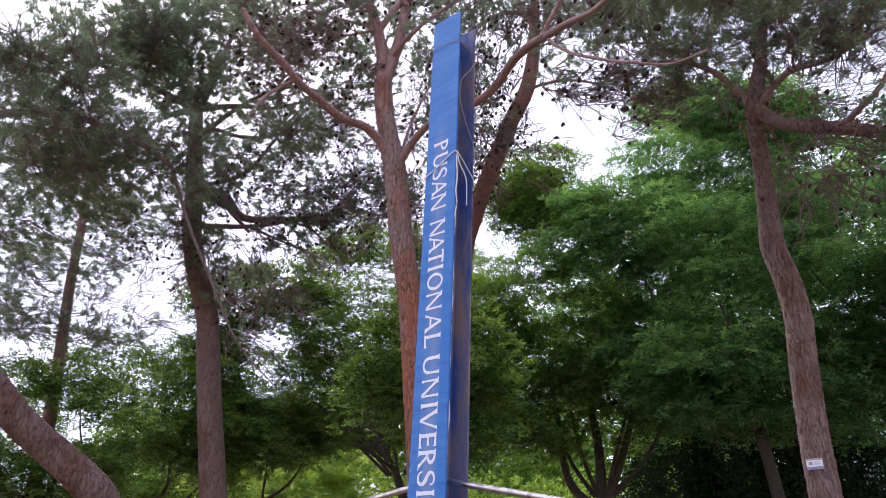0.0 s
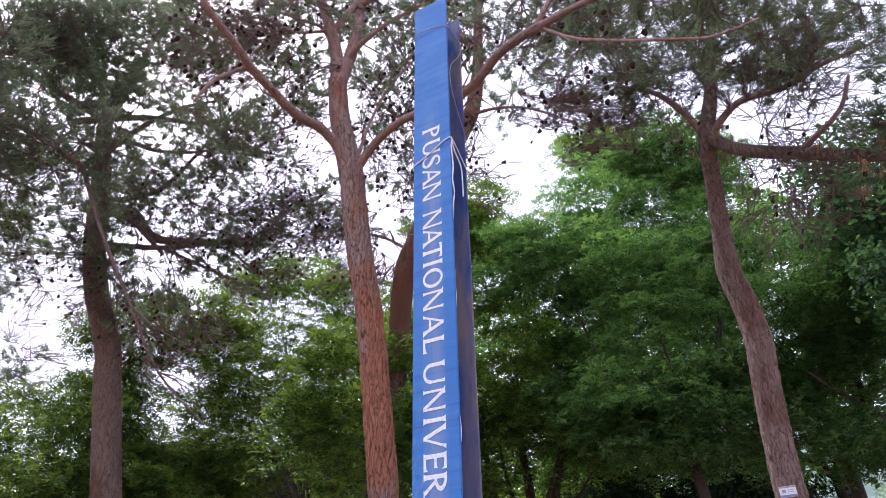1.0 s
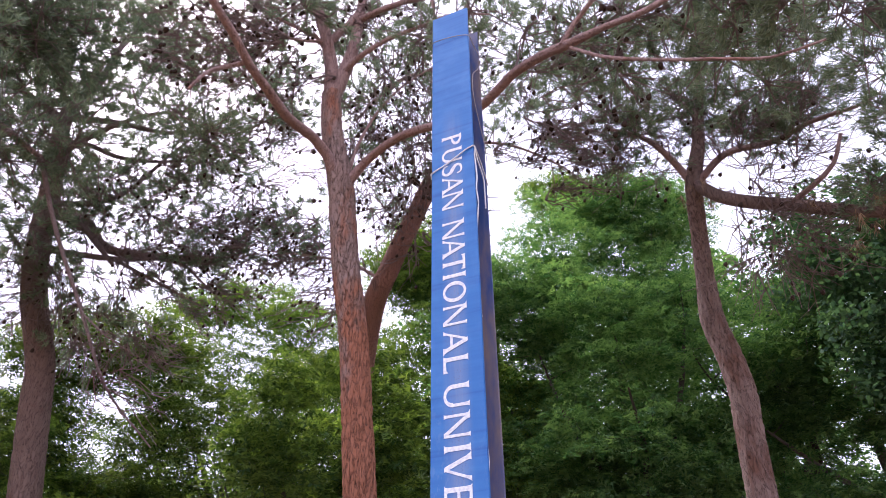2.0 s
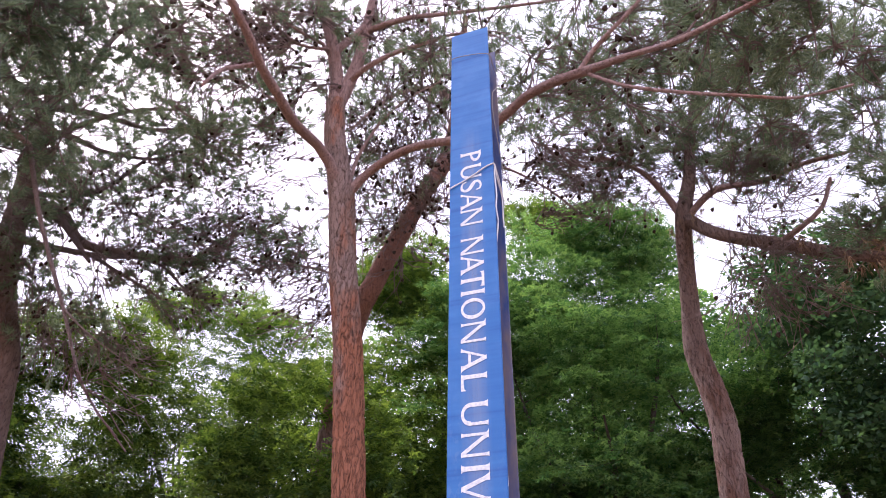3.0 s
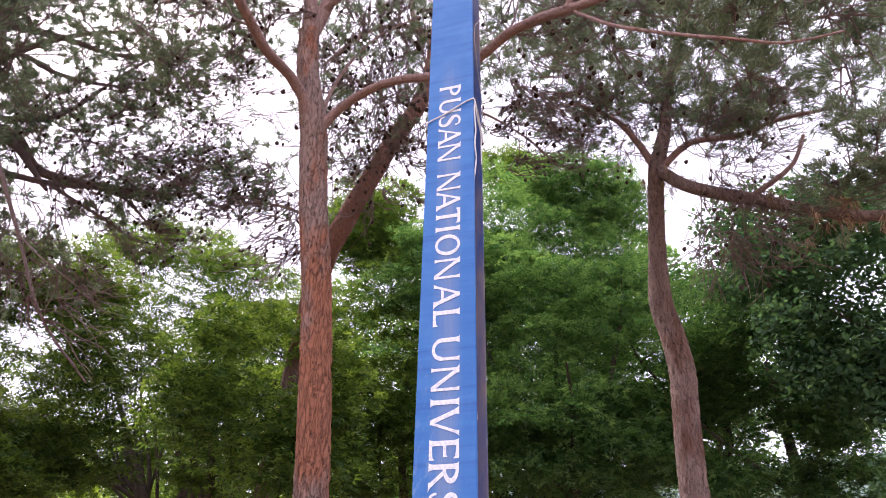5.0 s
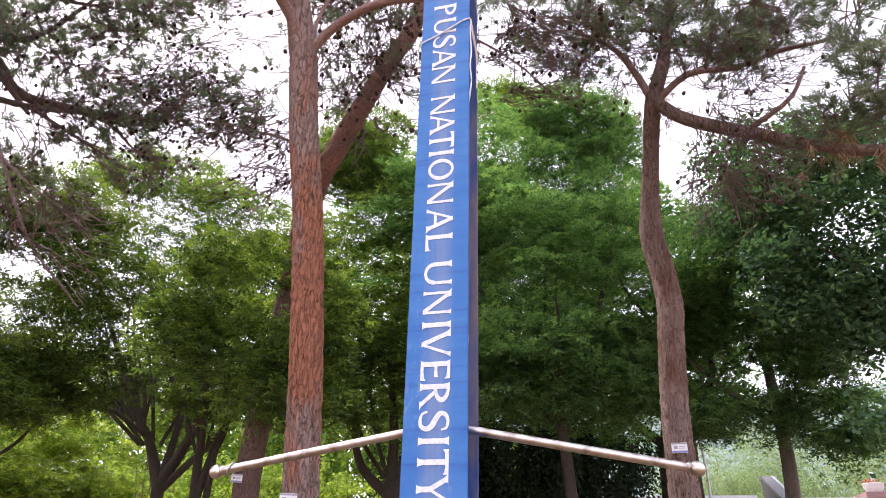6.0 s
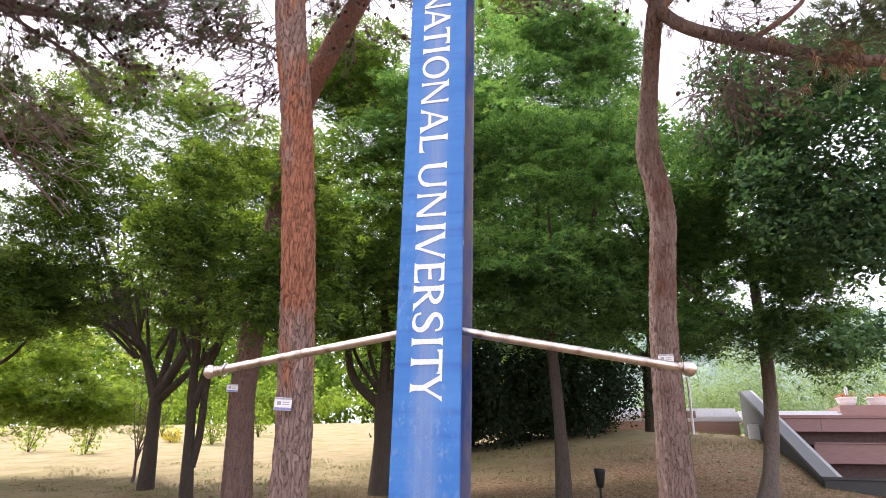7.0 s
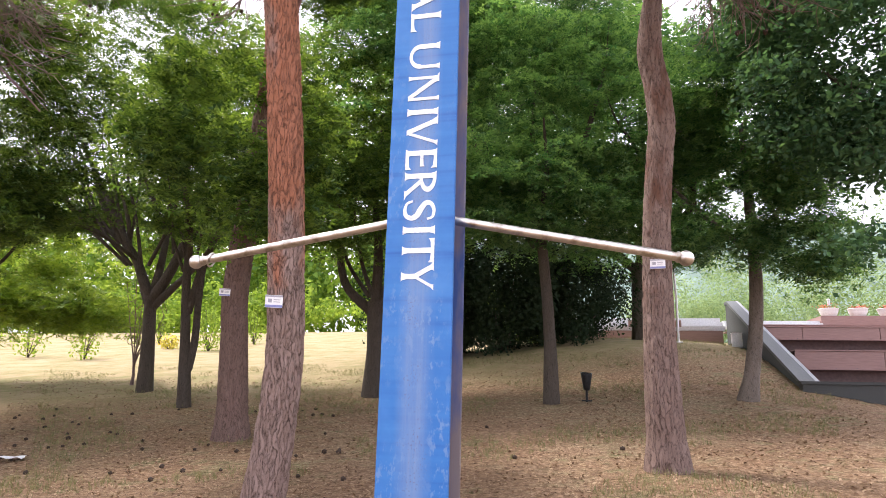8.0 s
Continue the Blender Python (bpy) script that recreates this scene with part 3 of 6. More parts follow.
def build_post():
    post = holder("steel_post")
    post.matrix_world = pose(ORIGIN[0], ORIGIN[1], 0, 0, 0, POST_AZ)
    tagged(post, "tall faded blue H-beam post with white lettering and side arms", "post")
    w, depth, th = 0.141, 0.222, 0.014
    part("front_flange", box_bm(-w, w, 0, th, POST_BASE, POST_TOP, 0.003), BLUE, post, "faded sky-blue painted face")
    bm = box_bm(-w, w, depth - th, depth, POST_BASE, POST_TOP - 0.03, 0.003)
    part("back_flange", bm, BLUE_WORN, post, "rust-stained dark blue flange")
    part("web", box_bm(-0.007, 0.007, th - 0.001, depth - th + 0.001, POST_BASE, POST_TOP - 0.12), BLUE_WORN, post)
    # read from the top down: the baseline runs along the left side
    for ch, top, low in LETTERS:
        bm = bmesh.new()
        for k, stroke in enumerate(letter_strokes(ch, top - low)):
            ribbon(bm, stroke, 0.0012 + 0.0003 * k)
        bmesh.ops.recalc_face_normals(bm, faces=bm.faces[:])
        part("letter", bm, WHITE_PAINT, post).location.z = top
    # side arms slope down and end in balls
    for side in (-1, 1):
        ln = 1.012
        slope, turn = radians(10.4), radians(4.0)
        a = Vector((side * 0.01, 0.117 + side * 0.0007, 2.053))
        d = Vector((side * math.cos(slope) * math.cos(turn), side * math.cos(slope) * math.sin(turn), -math.sin(slope)))
        p = np.array([a + d * t for t in np.linspace(0, ln, 12)])
        rr = np.full(12, 0.0185)
        v, f = sweep(p, rr, 20)
        arm = solid("arm", v, f, STEEL, post, "dull stainless steel tube", smooth=True)
        bm = bmesh.new()
        bmesh.ops.create_uvsphere(bm, u_segments=20, v_segments=12, radius=0.031)
        bmesh.ops.translate(bm, verts=bm.verts, vec=a + d * (ln + 0.026))
        part("ball", bm, STEEL, arm, "round steel end ball", smooth=True)
        rp = [a + d * (ln - 0.012 + k) for k in (0, 0.004, 0.012, 0.016)]
        v, f = sweep(rp, [0.0186, 0.0225, 0.0225, 0.0186], 20)
        solid("collar", v, f, STEEL, arm, smooth=True)
        rp = [a + d * k for k in (0.0, 0.008, 0.009, 0.02)]
        v, f = sweep(rp, [0.034, 0.034, 0.026, 0.020], 18)
        solid("base_ring", v, f, STEEL, arm, smooth=True)
        if side < 0:
            c = a + d * (ln - 0.045)
            ring = [c + Vector((0.007 * math.sin(k * 0.6), 0.027 * math.cos(k * 0.6), 0.030 * math.sin(k * 0.6) - 0.004)) for k in range(12)]
            v, f = sweep(ring, np.full(12, 0.0045), 6)
            solid("hook_ring", v, f, STEEL, arm, smooth=True)
    return post


build_post()


def strand(name, pts, r, material, label, category, local=True, step=0.03):
    """A rope or cable; pts are across, behind and up from the post's face."""
    q = [(*(ORIGIN + EDGE * a + BACK * b), z) for a, b, z in pts] if local else pts
    path, rad = smooth_path(q, np.full(len(q), r), step)
    v, f = sweep(path, rad, 7)
    ob = solid(name, v, f, material, smooth=True)
    return tagged(ob, label, category)


rng = np.random.default_rng(5)
drop = [((0.147 if z > 3.75 else 0.130) + rng.normal() * 0.003, (0.010 if z > 3.75 else 0.024) + rng.normal() * 0.005, z) for z in np.linspace(4.28, 2.12, 24)]
strand("white_rope", [(-0.148, 0.02, 4.185), (-0.143, -0.007, 4.205), (-0.03, -0.009, 4.255), (0.10, -0.009, 4.33), (0.143, -0.006, 4.345), (0.150, 0.006, 4.33)] + drop, 0.0048, ROPE,
       "white cord tied round the blue post and hanging", "rope")
strand("white_rope", [(0.148, 0.004, 4.34), (0.152, 0.03, 4.25), (0.160, 0.10, 4.16), (0.157, 0.12, 4.05), (0.158, 0.12, 3.93)], 0.0048, ROPE, "short loose white cord end on the blue post", "rope")
strand("white_rope", [(0.148, 0.0, 4.345), (0.150, 0.1, 4.28), (0.146, 0.222, 4.20), (0.13, 0.228, 4.19), (-0.13, 0.228, 4.17), (-0.147, 0.2, 4.17), (-0.150, 0.05, 4.18)], 0.0045, ROPE,
       "white cord wrapped round the back of the post", "rope")
strand("old_cable", [(-0.146, 0.1, 5.52), (-0.144, -0.006, 5.50), (0.0, -0.008, 5.50), (0.142, -0.007, 5.45), (0.150, 0.05, 5.43), (0.148, 0.22, 5.44), (0.148, 0.15, 5.25), (0.150, 0.03, 5.05), (0.150, 0.02, 4.85), (0.152, 0.10, 4.66), (0.150, 0.2, 4.52), (0.148, 0.225, 4.40)],
       0.003, CABLE, "thin grey weathered cable looped on the blue post", "cable")


# ---- pines ----
@functools.cache
def cone_mesh():
    """An open pine cone: rings of standing scales round an egg."""
    bm = bmesh.new()
    bmesh.ops.create_icosphere(bm, subdivisions=1, radius=0.024)
    for i, v in enumerate(bm.verts):
        v.co = v.co * (1.18 if i % 3 == 0 else 0.86)
        v.co.z *= 1.25
    me = bpy.data.meshes.new("pine_cone")
    bm.to_mesh(me)
    bm.free()
    me.materials.append(CONE)
    return me


def pine(name, label, limbs, pads, seed, tufts=26, size=(0.42, 0.42, 0.2), needle_len=0.1, per_tuft=24, cones=0, twigs=9, material=None, width=0.0055, bare=(), wood_scale=1.0, single=0):
    """A pine: limbs are (part name, points, radii, bark, sides, relief); pads are soft clusters of foliage."""
    rg = np.random.default_rng(seed)
    tree = holder(name)
    base = limbs[0][1][0]
    tree.location = base
    off = np.array(base)
    nodes, rads = [], []
    for lname, pts, radii, bark, sides, relief in limbs:
        q = np.asarray(pts, float) - off
        if relief:
            # the foot spreads over the last hand's breadths
            k = min(0.6, 0.42 / max(0.43, q[1][2] - q[0][2]))
            q = np.vstack((q[:1], q[0] + (q[1] - q[0]) * k, q[1:]))
            radii = [radii[0] * 1.18, radii[1] + 0.25 * (radii[0] - radii[1]), *radii[1:]]
        _, path, rad = limb(lname, q, radii, bark, tree, sides, 0.022 if relief else 0.1, relief)
        keep = np.arange(0, len(path), 6 if relief else 2)
        sel = keep[path[keep][:, 2] > (2.8 if lname == "trunk" else -99)]
        nodes.extend(path[sel])
        rads.extend(rad[sel])
    tg = cloud_points([(np.asarray(c) - off, r, n) for c, r, n in pads], rg)
    if bare:
        dead = cloud_points([(np.asarray(c) - off, r, n) for c, r, n in bare], rg)
    else:
        dead = np.zeros((0, 3))
    tubes, wood = grow(nodes, rads, np.vstack((tg, dead)), rg, thick=0.009 * wood_scale)
    heart = np.mean(np.array(nodes), axis=0)
    tips = []
    for t in dead:
        out = t - heart
        out[2] *= 0.4
        out /= np.linalg.norm(out) + 1e-6
        for _ in range(4):
            way = out + rg.normal(size=3) * np.array([0.5, 0.5, 0.4])
            way /= np.linalg.norm(way)
            side = rg.normal(size=3) * 0.16
            ln = rg.uniform(0.3, 0.65)
            e = t + way * ln + side * 0.6 + np.array([0, 0, 0.1 * ln])
            p = np.array([t, t + way * ln * 0.35 - side * 0.3, t + way * ln * 0.7 + side * 0.1, e])
            tubes.append(sweep(p, np.array([0.0068, 0.0058, 0.0048, 0.003]) * wood_scale, 4))
            tips.append(e)
            for f in (1, 2):
                w = p[f] + rg.normal(size=3) * 0.01
                g = w + (way + rg.normal(size=3) * 0.55) * ln * 0.33
                tubes.append(sweep(np.array([w, (w + g) / 2 + rg.normal(size=3) * 0.02, g]), np.array([0.0046, 0.004, 0.0028]) * wood_scale, 3))
                tips.append(g)
    tufts_c, tufts_a = [], []
    for t in tg:
        scale = rg.uniform(0.7, 1.3)
        for k in range(twigs):
            e = t + rg.normal(size=3) * np.array(size) * scale * 1.25
            bend = (t + e) / 2 + rg.normal(size=3) * 0.04
            tubes.append(sweep(np.array([t, bend, e]), [0.008, 0.006, 0.003], 4))
            n = tufts // twigs + (k < tufts % twigs)
            f = rg.uniform(0.35, 1.05, n)[:, None]
            c = bend + (e - bend) * f + rg.normal(size=(n, 3)) * 0.035
            way = (e - t) / (np.linalg.norm(e - t) + 0.05)
            tufts_c.append(c)
            tufts_a.append(np.tile(way * 1.1 + np.array([0, 0, 0.35]), (n, 1)))
    v, f = joined(tubes)
    tagged(solid("branchwork", v, f, TWIG, tree, "dark thin twigs and side branches"), kind="stuff")
    c, a = np.vstack(tufts_c), np.vstack(tufts_a)
    v, f = needles(c, a / np.linalg.norm(a, axis=1)[:, None], rg, per_tuft, needle_len, width, 0.62)
    tagged(solid("crown", v, f, material or NEEDLE, tree, "dull green pine needles in loose tufts"), kind="stuff")
    if cones:
        spots = np.vstack((wood[len(nodes):], np.repeat(np.array(tips), 2, axis=0)))
        pick = spots[rg.integers(0, len(spots), cones)] + rg.normal(size=(cones, 3)) * 0.025
        near = min(single, cones)
        for q in pick[:near]:
            ob = new("pine_cone", cone_mesh())
            ob.parent = tree
            ob.matrix_basis = Matrix.Translation(q) @ pose(0, 0, 0, rg.uniform(-50, 50), rg.uniform(-50, 50), rg.uniform(0, 360)) @ Matrix.Scale(rg.uniform(0.8, 1.25), 4)
        if cones > near:
            base = cone_mesh()
            bv = np.array([q.co[:] for q in base.vertices])
            bf = np.array([list(q.vertices) for q in base.polygons])
            v, f = joined([(bv * rg.uniform(0.8, 1.25) + q, bf) for q in pick[near:]])
            tagged(solid("cone_crop", v, f, CONE, tree, "small dark open pine cones"), kind="stuff")
    tagged(tree, label, "pine tree")
    return tree


def tap(n, a, b):
    return list(np.linspace(a, b, n))


def rooted(pts):
    """The same points with the first let down into the ground."""
    x, y, _ = pts[0]
    return [(x, y, gz(x, y) - 0.12)] + pts[1:]


A_TRUNK = rooted([(-0.48, 6.22, 0.41), (-0.45, 6.17, 0.61), (-0.42, 6.12, 0.92), (-0.40, 6.06, 1.29), (-0.40, 6.01, 1.68), (-0.43, 5.97, 2.07), (-0.50, 5.87, 2.86), (-0.63, 5.80, 4.02), (-0.75, 5.72, 4.69), (-0.83, 5.67, 5.27), (-0.88, 5.62, 5.61), (-1.02, 5.57, 6.24), (-1.07, 5.52, 6.73)])
pine("pine_tree", "red pine with plated grey and orange bark beside the post", [
    ("trunk", A_TRUNK, [0.18, 0.150, 0.135, 0.129, 0.126, 0.124, 0.121, 0.119, 0.119, 0.120, 0.121, 0.102, 0.098], PINE_BARK, 72, 0.012),
    ("limb", [(-1.07, 5.52, 6.70), (-1.11, 5.52, 7.13), (-1.21, 5.46, 7.57), (-1.34, 5.40, 7.97), (-1.55, 5.38, 8.60), (-1.71, 5.25, 9.4)], tap(6, 0.082, 0.045), LIMB_BARK, 14, 0),
    ("limb", [(-1.05, 5.52, 6.70), (-0.97, 5.52, 7.09), (-0.90, 5.52, 7.56), (-0.88, 5.52, 8.05), (-0.84, 5.52, 8.78), (-0.77, 5.52, 9.8)], tap(6, 0.078, 0.045), LIMB_BARK, 14, 0),
    ("limb", [(-0.90, 5.62, 5.60), (-1.03, 5.47, 5.82), (-1.16, 5.37, 5.92), (-1.37, 5.05, 5.82), (-1.53, 4.77, 5.84), (-1.66, 4.54, 5.85), (-1.78, 4.31, 5.93), (-1.92, 4.06, 5.99), (-2.05, 3.90, 6.19)], tap(9, 0.056, 0.028), LIMB_BARK, 14, 0),
    ("limb", [(-1.67, 4.54, 5.90), (-1.80, 4.51, 5.79), (-1.91, 4.37, 5.52), (-1.96, 4.25, 5.17)], tap(4, 0.025, 0.01), LIMB_BARK, 10, 0),
    ("limb", [(-0.86, 5.62, 5.52), (-0.66, 5.47, 5.77), (-0.44, 5.20, 5.80), (-0.22, 4.97, 5.75), (0.03, 4.71, 5.61), (0.27, 4.38, 5.52), (0.44, 4.15, 5.61), (0.60, 3.85, 5.50), (0.71, 3.62, 5.35), (0.86, 3.34, 5.19), (0.98, 3.04, 4.96), (1.04, 2.77, 4.78), (1.08, 2.56, 4.64), (1.11, 2.34, 4.50)], [0.052, 0.04, 0.038, 0.037, 0.038, 0.038, 0.038, 0.037, 0.034, 0.022, 0.019, 0.016, 0.014, 0.011], LIMB_BARK, 14, 0),
    ("limb", [(0.67, 3.64, 5.36), (0.77, 3.58, 5.55), (0.89, 3.43, 5.67), (1.05, 3.31, 5.86), (1.16, 3.21, 6.04)], tap(5, 0.021, 0.013), LIMB_BARK, 12, 0),
    ("limb", [(-0.97, 5.5, 7.05), (-0.84, 5.35, 7.13), (-0.55, 5.22, 7.33), (-0.25, 5.2, 7.56), (0.13, 5.2, 7.88), (0.6, 5.2, 8.0)], tap(6, 0.034, 0.012), LIMB_BARK, 10, 0),
    ("limb", [(-0.87, 5.5, 8.0), (-0.7, 5.38, 8.02), (-0.4, 5.3, 8.16), (0.0, 5.3, 8.38), (0.66, 5.3, 8.75), (1.61, 5.3, 9.3)], tap(6, 0.04, 0.016), LIMB_BARK, 10, 0),
    ("limb", [(-1.2, 5.47, 7.42), (-1.09, 5.45, 7.63), (-0.95, 5.47, 7.95), (-0.86, 5.52, 8.3)], tap(4, 0.045, 0.035), LIMB_BARK, 10, 0),
    ("limb", [(-0.82, 5.65, 5.75), (-0.76, 5.85, 6.35), (-0.58, 5.9, 6.95), (-0.3, 5.9, 7.45), (0.1, 5.9, 7.9)], tap(5, 0.02, 0.01), LIMB_BARK, 10, 0),
    ("limb", [(-1.21, 5.46, 7.5), (-1.34, 5.4, 7.4), (-1.54, 5.27, 7.23), (-1.7, 5.13, 7.2)], tap(4, 0.022, 0.01), LIMB_BARK, 10, 0),
    ("limb", [(-1.2, 5.48, 7.4), (-1.32, 5.44, 7.55), (-1.47, 5.38, 7.55), (-1.68, 5.25, 7.5), (-1.82, 5.1, 7.45)], tap(5, 0.028, 0.01), LIMB_BARK, 10, 0),
    ("limb", [(0.72, 3.61, 5.30), (0.85, 3.40, 4.95), (1.03, 3.13, 4.61), (1.18, 2.90, 4.35), (1.34, 2.72, 4.16), (1.47, 2.52, 4.06)], tap(6, 0.014, 0.006), LIMB_BARK, 10, 0),
], [((-2.1, 5.2, 7.8), (1.2, 1.0, 0.7), 11), ((-2.4, 5.7, 6.6), (0.8, 0.9, 0.6), 6), ((-0.9, 5.9, 8.9), (1.6, 1.3, 0.9), 17), ((0.8, 4.8, 7.4), (1.3, 1.1, 0.7), 15), ((1.4, 3.3, 6.3), (0.8, 0.8, 0.5), 9), ((-0.4, 6.6, 7.3), (1.0, 0.9, 0.9), 7), ((2.2, 4.6, 7.6), (1.2, 1.0, 0.6), 12), ((1.9, 3.0, 5.6), (0.6, 0.5, 0.3), 12), ((2.3, 4.0, 6.4), (0.8, 0.6, 0.4), 9), ((2.9, 3.8, 5.95), (0.7, 0.6, 0.35), 7), ((1.5, 4.3, 6.6), (0.5, 0.5, 0.35), 6)],
     11, tufts=26, size=(0.23, 0.23, 0.15), needle_len=0.095, per_tuft=20, cones=620, single=300, twigs=9, bare=[((-1.9, 5.3, 6.9), (0.9, 0.6, 0.8), 44), ((-1.5, 5.6, 8.1), (0.9, 0.6, 0.7), 30), ((-0.3, 6.3, 6.9), (0.8, 0.8, 0.9), 46), ((-0.2, 5.6, 8.2), (0.9, 0.5, 0.6), 24), ((1.0, 4.2, 5.9), (0.7, 0.7, 0.5), 16)])

B_TRUNK = rooted([(-0.57, 10.68, 0.53), (-0.61, 10.63, 1.26), (-0.66, 10.58, 2.00), (-0.70, 10.48, 2.75), (-0.60, 10.3, 4.2), (-0.50, 9.95, 5.5), (-0.46, 9.55, 6.1), (-0.38, 9.11, 6.5), (-0.25, 8.90, 6.78), (-0.09, 8.78, 7.21), (0.14, 8.65, 7.79), (0.39, 8.51, 8.43), (0.67, 8.36, 8.99), (0.81, 8.23, 9.70), (0.84, 8.12, 10.31), (0.88, 8.00, 11.28), (0.95, 7.88, 12.56)])
pine("pine_tree", "dark grey-barked pine leaning over above the maples", [
    ("trunk", B_TRUNK, [0.235, 0.195, 0.175, 0.165, 0.16, 0.16, 0.165, 0.16, 0.15, 0.142, 0.137, 0.132, 0.125, 0.105, 0.085, 0.07, 0.04], PINE_BARK_HIGH, 60, 0.014),
    ("limb", [(0.84, 8.12, 10.2), (0.66, 8.3, 10.7), (0.34, 8.4, 10.9), (-0.17, 8.4, 10.6), (-0.54, 8.4, 10.1), (-0.89, 8.3, 9.35)], tap(6, 0.06, 0.02), LIMB_BARK, 12, 0),
    ("limb", [(0.66, 8.3, 10.7), (0.50, 8.4, 11.3), (0.42, 8.4, 12.2), (0.28, 8.3, 13.3)], tap(4, 0.05, 0.025), LIMB_BARK, 12, 0),
    ("limb", [(-0.3, 8.95, 6.7), (-0.8, 9.3, 7.2), (-1.5, 9.6, 7.5), (-2.3, 9.7, 7.6)], tap(4, 0.03, 0.01), LIMB_BARK, 10, 0),
    ("limb", [(0.67, 8.36, 8.99), (1.1, 8.2, 9.0), (1.6, 8.0, 8.8), (2.2, 7.8, 8.3), (2.6, 7.6, 7.7)], tap(5, 0.03, 0.012), LIMB_BARK, 10, 0),
], [((0.3, 8.2, 12.0), (2.0, 1.6, 1.6), 26), ((-0.9, 8.2, 10.4), (1.1, 0.9, 1.1), 14), ((2.0, 7.9, 9.8), (1.5, 1.0, 1.2), 18), ((-0.6, 8.8, 8.3), (0.8, 0.7, 0.6), 6), ((2.6, 7.6, 11.5), (1.5, 1.2, 1.2), 14), ((-2.0, 9.8, 7.9), (0.9, 0.7, 0.5), 13)],
     12, tufts=22, size=(0.27, 0.27, 0.18), cones=400, per_tuft=18, width=0.007, wood_scale=1.5, bare=[((-2.0, 9.7, 7.8), (1.0, 0.6, 0.7), 40), ((-0.2, 7.6, 9.0), (0.9, 0.6, 1.0), 34), ((1.9, 7.6, 8.0), (0.9, 0.7, 0.7), 20), ((0.2, 8.4, 7.6), (0.9, 0.6, 0.7), 24), ((-1.1, 9.2, 6.9), (0.8, 0.4, 0.7), 24)])

C_TRUNK = rooted([(3.47, 6.98, 0.74), (3.42, 6.95, 1.38), (3.42, 6.96, 1.94), (3.42, 6.95, 2.53), (3.44, 6.94, 3.14), (3.48, 6.91, 3.77), (3.52, 6.88, 4.29), (3.50, 6.90, 4.76), (3.45, 6.93, 5.19), (3.46, 6.85, 5.75), (3.44, 6.70, 6.25), (3.39, 6.44, 6.83), (3.51, 6.27, 7.40), (3.59, 6.20, 7.88), (3.73, 6.01, 8.63), (3.99, 5.76, 9.55), (4.23, 5.50, 10.58)])
crooked = pine("pine_tree", "crooked brown pine with dense dark crown and a white tag", [
    ("trunk", C_TRUNK, [0.215, 0.175, 0.156, 0.145, 0.140, 0.138, 0.140, 0.136, 0.135, 0.104, 0.094, 0.10, 0.075, 0.065, 0.06, 0.05, 0.03], PINE_BARK_GREY, 66, 0.013),
    ("limb", [(3.40, 6.45, 6.80), (3.23, 6.43, 7.13), (2.97, 6.38, 7.41), (2.74, 6.42, 7.60), (2.38, 6.41, 7.65)], tap(5, 0.055, 0.02), LIMB_BARK, 12, 0),
    ("limb", [(3.40, 6.46, 6.87), (3.46, 6.12, 6.37), (3.63, 5.83, 6.06), (3.81, 5.51, 5.78), (3.92, 5.24, 5.52), (4.04, 4.95, 5.27), (4.19, 4.58, 5.0), (4.4, 4.0, 4.8), (4.6, 3.3, 4.9)], [0.08, 0.075, 0.075, 0.07, 0.065, 0.06, 0.05, 0.04, 0.02], PINE_BARK_GREY, 16, 0),
    ("limb", [(3.40, 6.43, 6.80), (3.67, 6.07, 7.04), (3.96, 5.64, 6.85), (4.18, 5.24, 6.80), (4.38, 4.83, 6.63)], tap(5, 0.05, 0.02), LIMB_BARK, 12, 0),
    ("limb", [(3.78, 5.54, 5.82), (3.88, 5.29, 5.86), (4.04, 5.10, 6.01), (4.15, 4.96, 6.32)], tap(4, 0.035, 0.018), LIMB_BARK, 10, 0),
], [((3.93, 5.9, 7.75), (0.9, 0.6, 0.42), 26), ((4.3, 4.8, 7.0), (1.0, 0.9, 0.7), 22), ((2.9, 6.3, 8.6), (1.2, 0.8, 0.8), 21), ((4.3, 5.4, 9.2), (1.8, 1.3, 1.0), 26), ((4.3, 4.4, 5.5), (0.45, 0.6, 0.35), 13), ((2.5, 6.4, 7.6), (0.7, 0.5, 0.4), 8), ((4.9, 3.9, 7.6), (0.9, 0.9, 0.8), 13)],
     13, tufts=28, size=(0.24, 0.24, 0.15), per_tuft=20, cones=90, bare=[((2.7, 6.5, 7.5), (0.8, 0.5, 0.6), 40), ((3.85, 5.6, 6.5), (0.6, 0.6, 0.5), 34), ((3.5, 6.3, 8.2), (0.7, 0.6, 0.6), 20), ((3.63, 5.67, 5.40), (0.5, 0.4, 0.4), 26)])



def withered(tree, places, seed):
    """Bunches of dead tan needles caught on a limb."""
    rg = np.random.default_rng(seed)
    c = np.vstack([np.asarray(q) - np.array(tree.location) + rg.normal(size=(n, 3)) * np.array([0.1, 0.1, 0.07]) for q, n in places])
    a = rg.normal(size=c.shape) * 0.4 + np.array([0, 0, -1.0])
    v, f = needles(c, a / np.linalg.norm(a, axis=1)[:, None], rg, 22, 0.17, 0.004, 0.35)
    tagged(solid("dead_needles", v, f, DEAD_LEAF, tree, "withered tan needle bunch"), kind="stuff")


withered(crooked, [((3.45, 6.35, 6.65), 14), ((3.85, 5.4, 5.68), 8), ((4.08, 4.86, 5.18), 18), ((4.25, 4.4, 4.88), 14), ((4.45, 3.85, 4.78), 12)], 17)

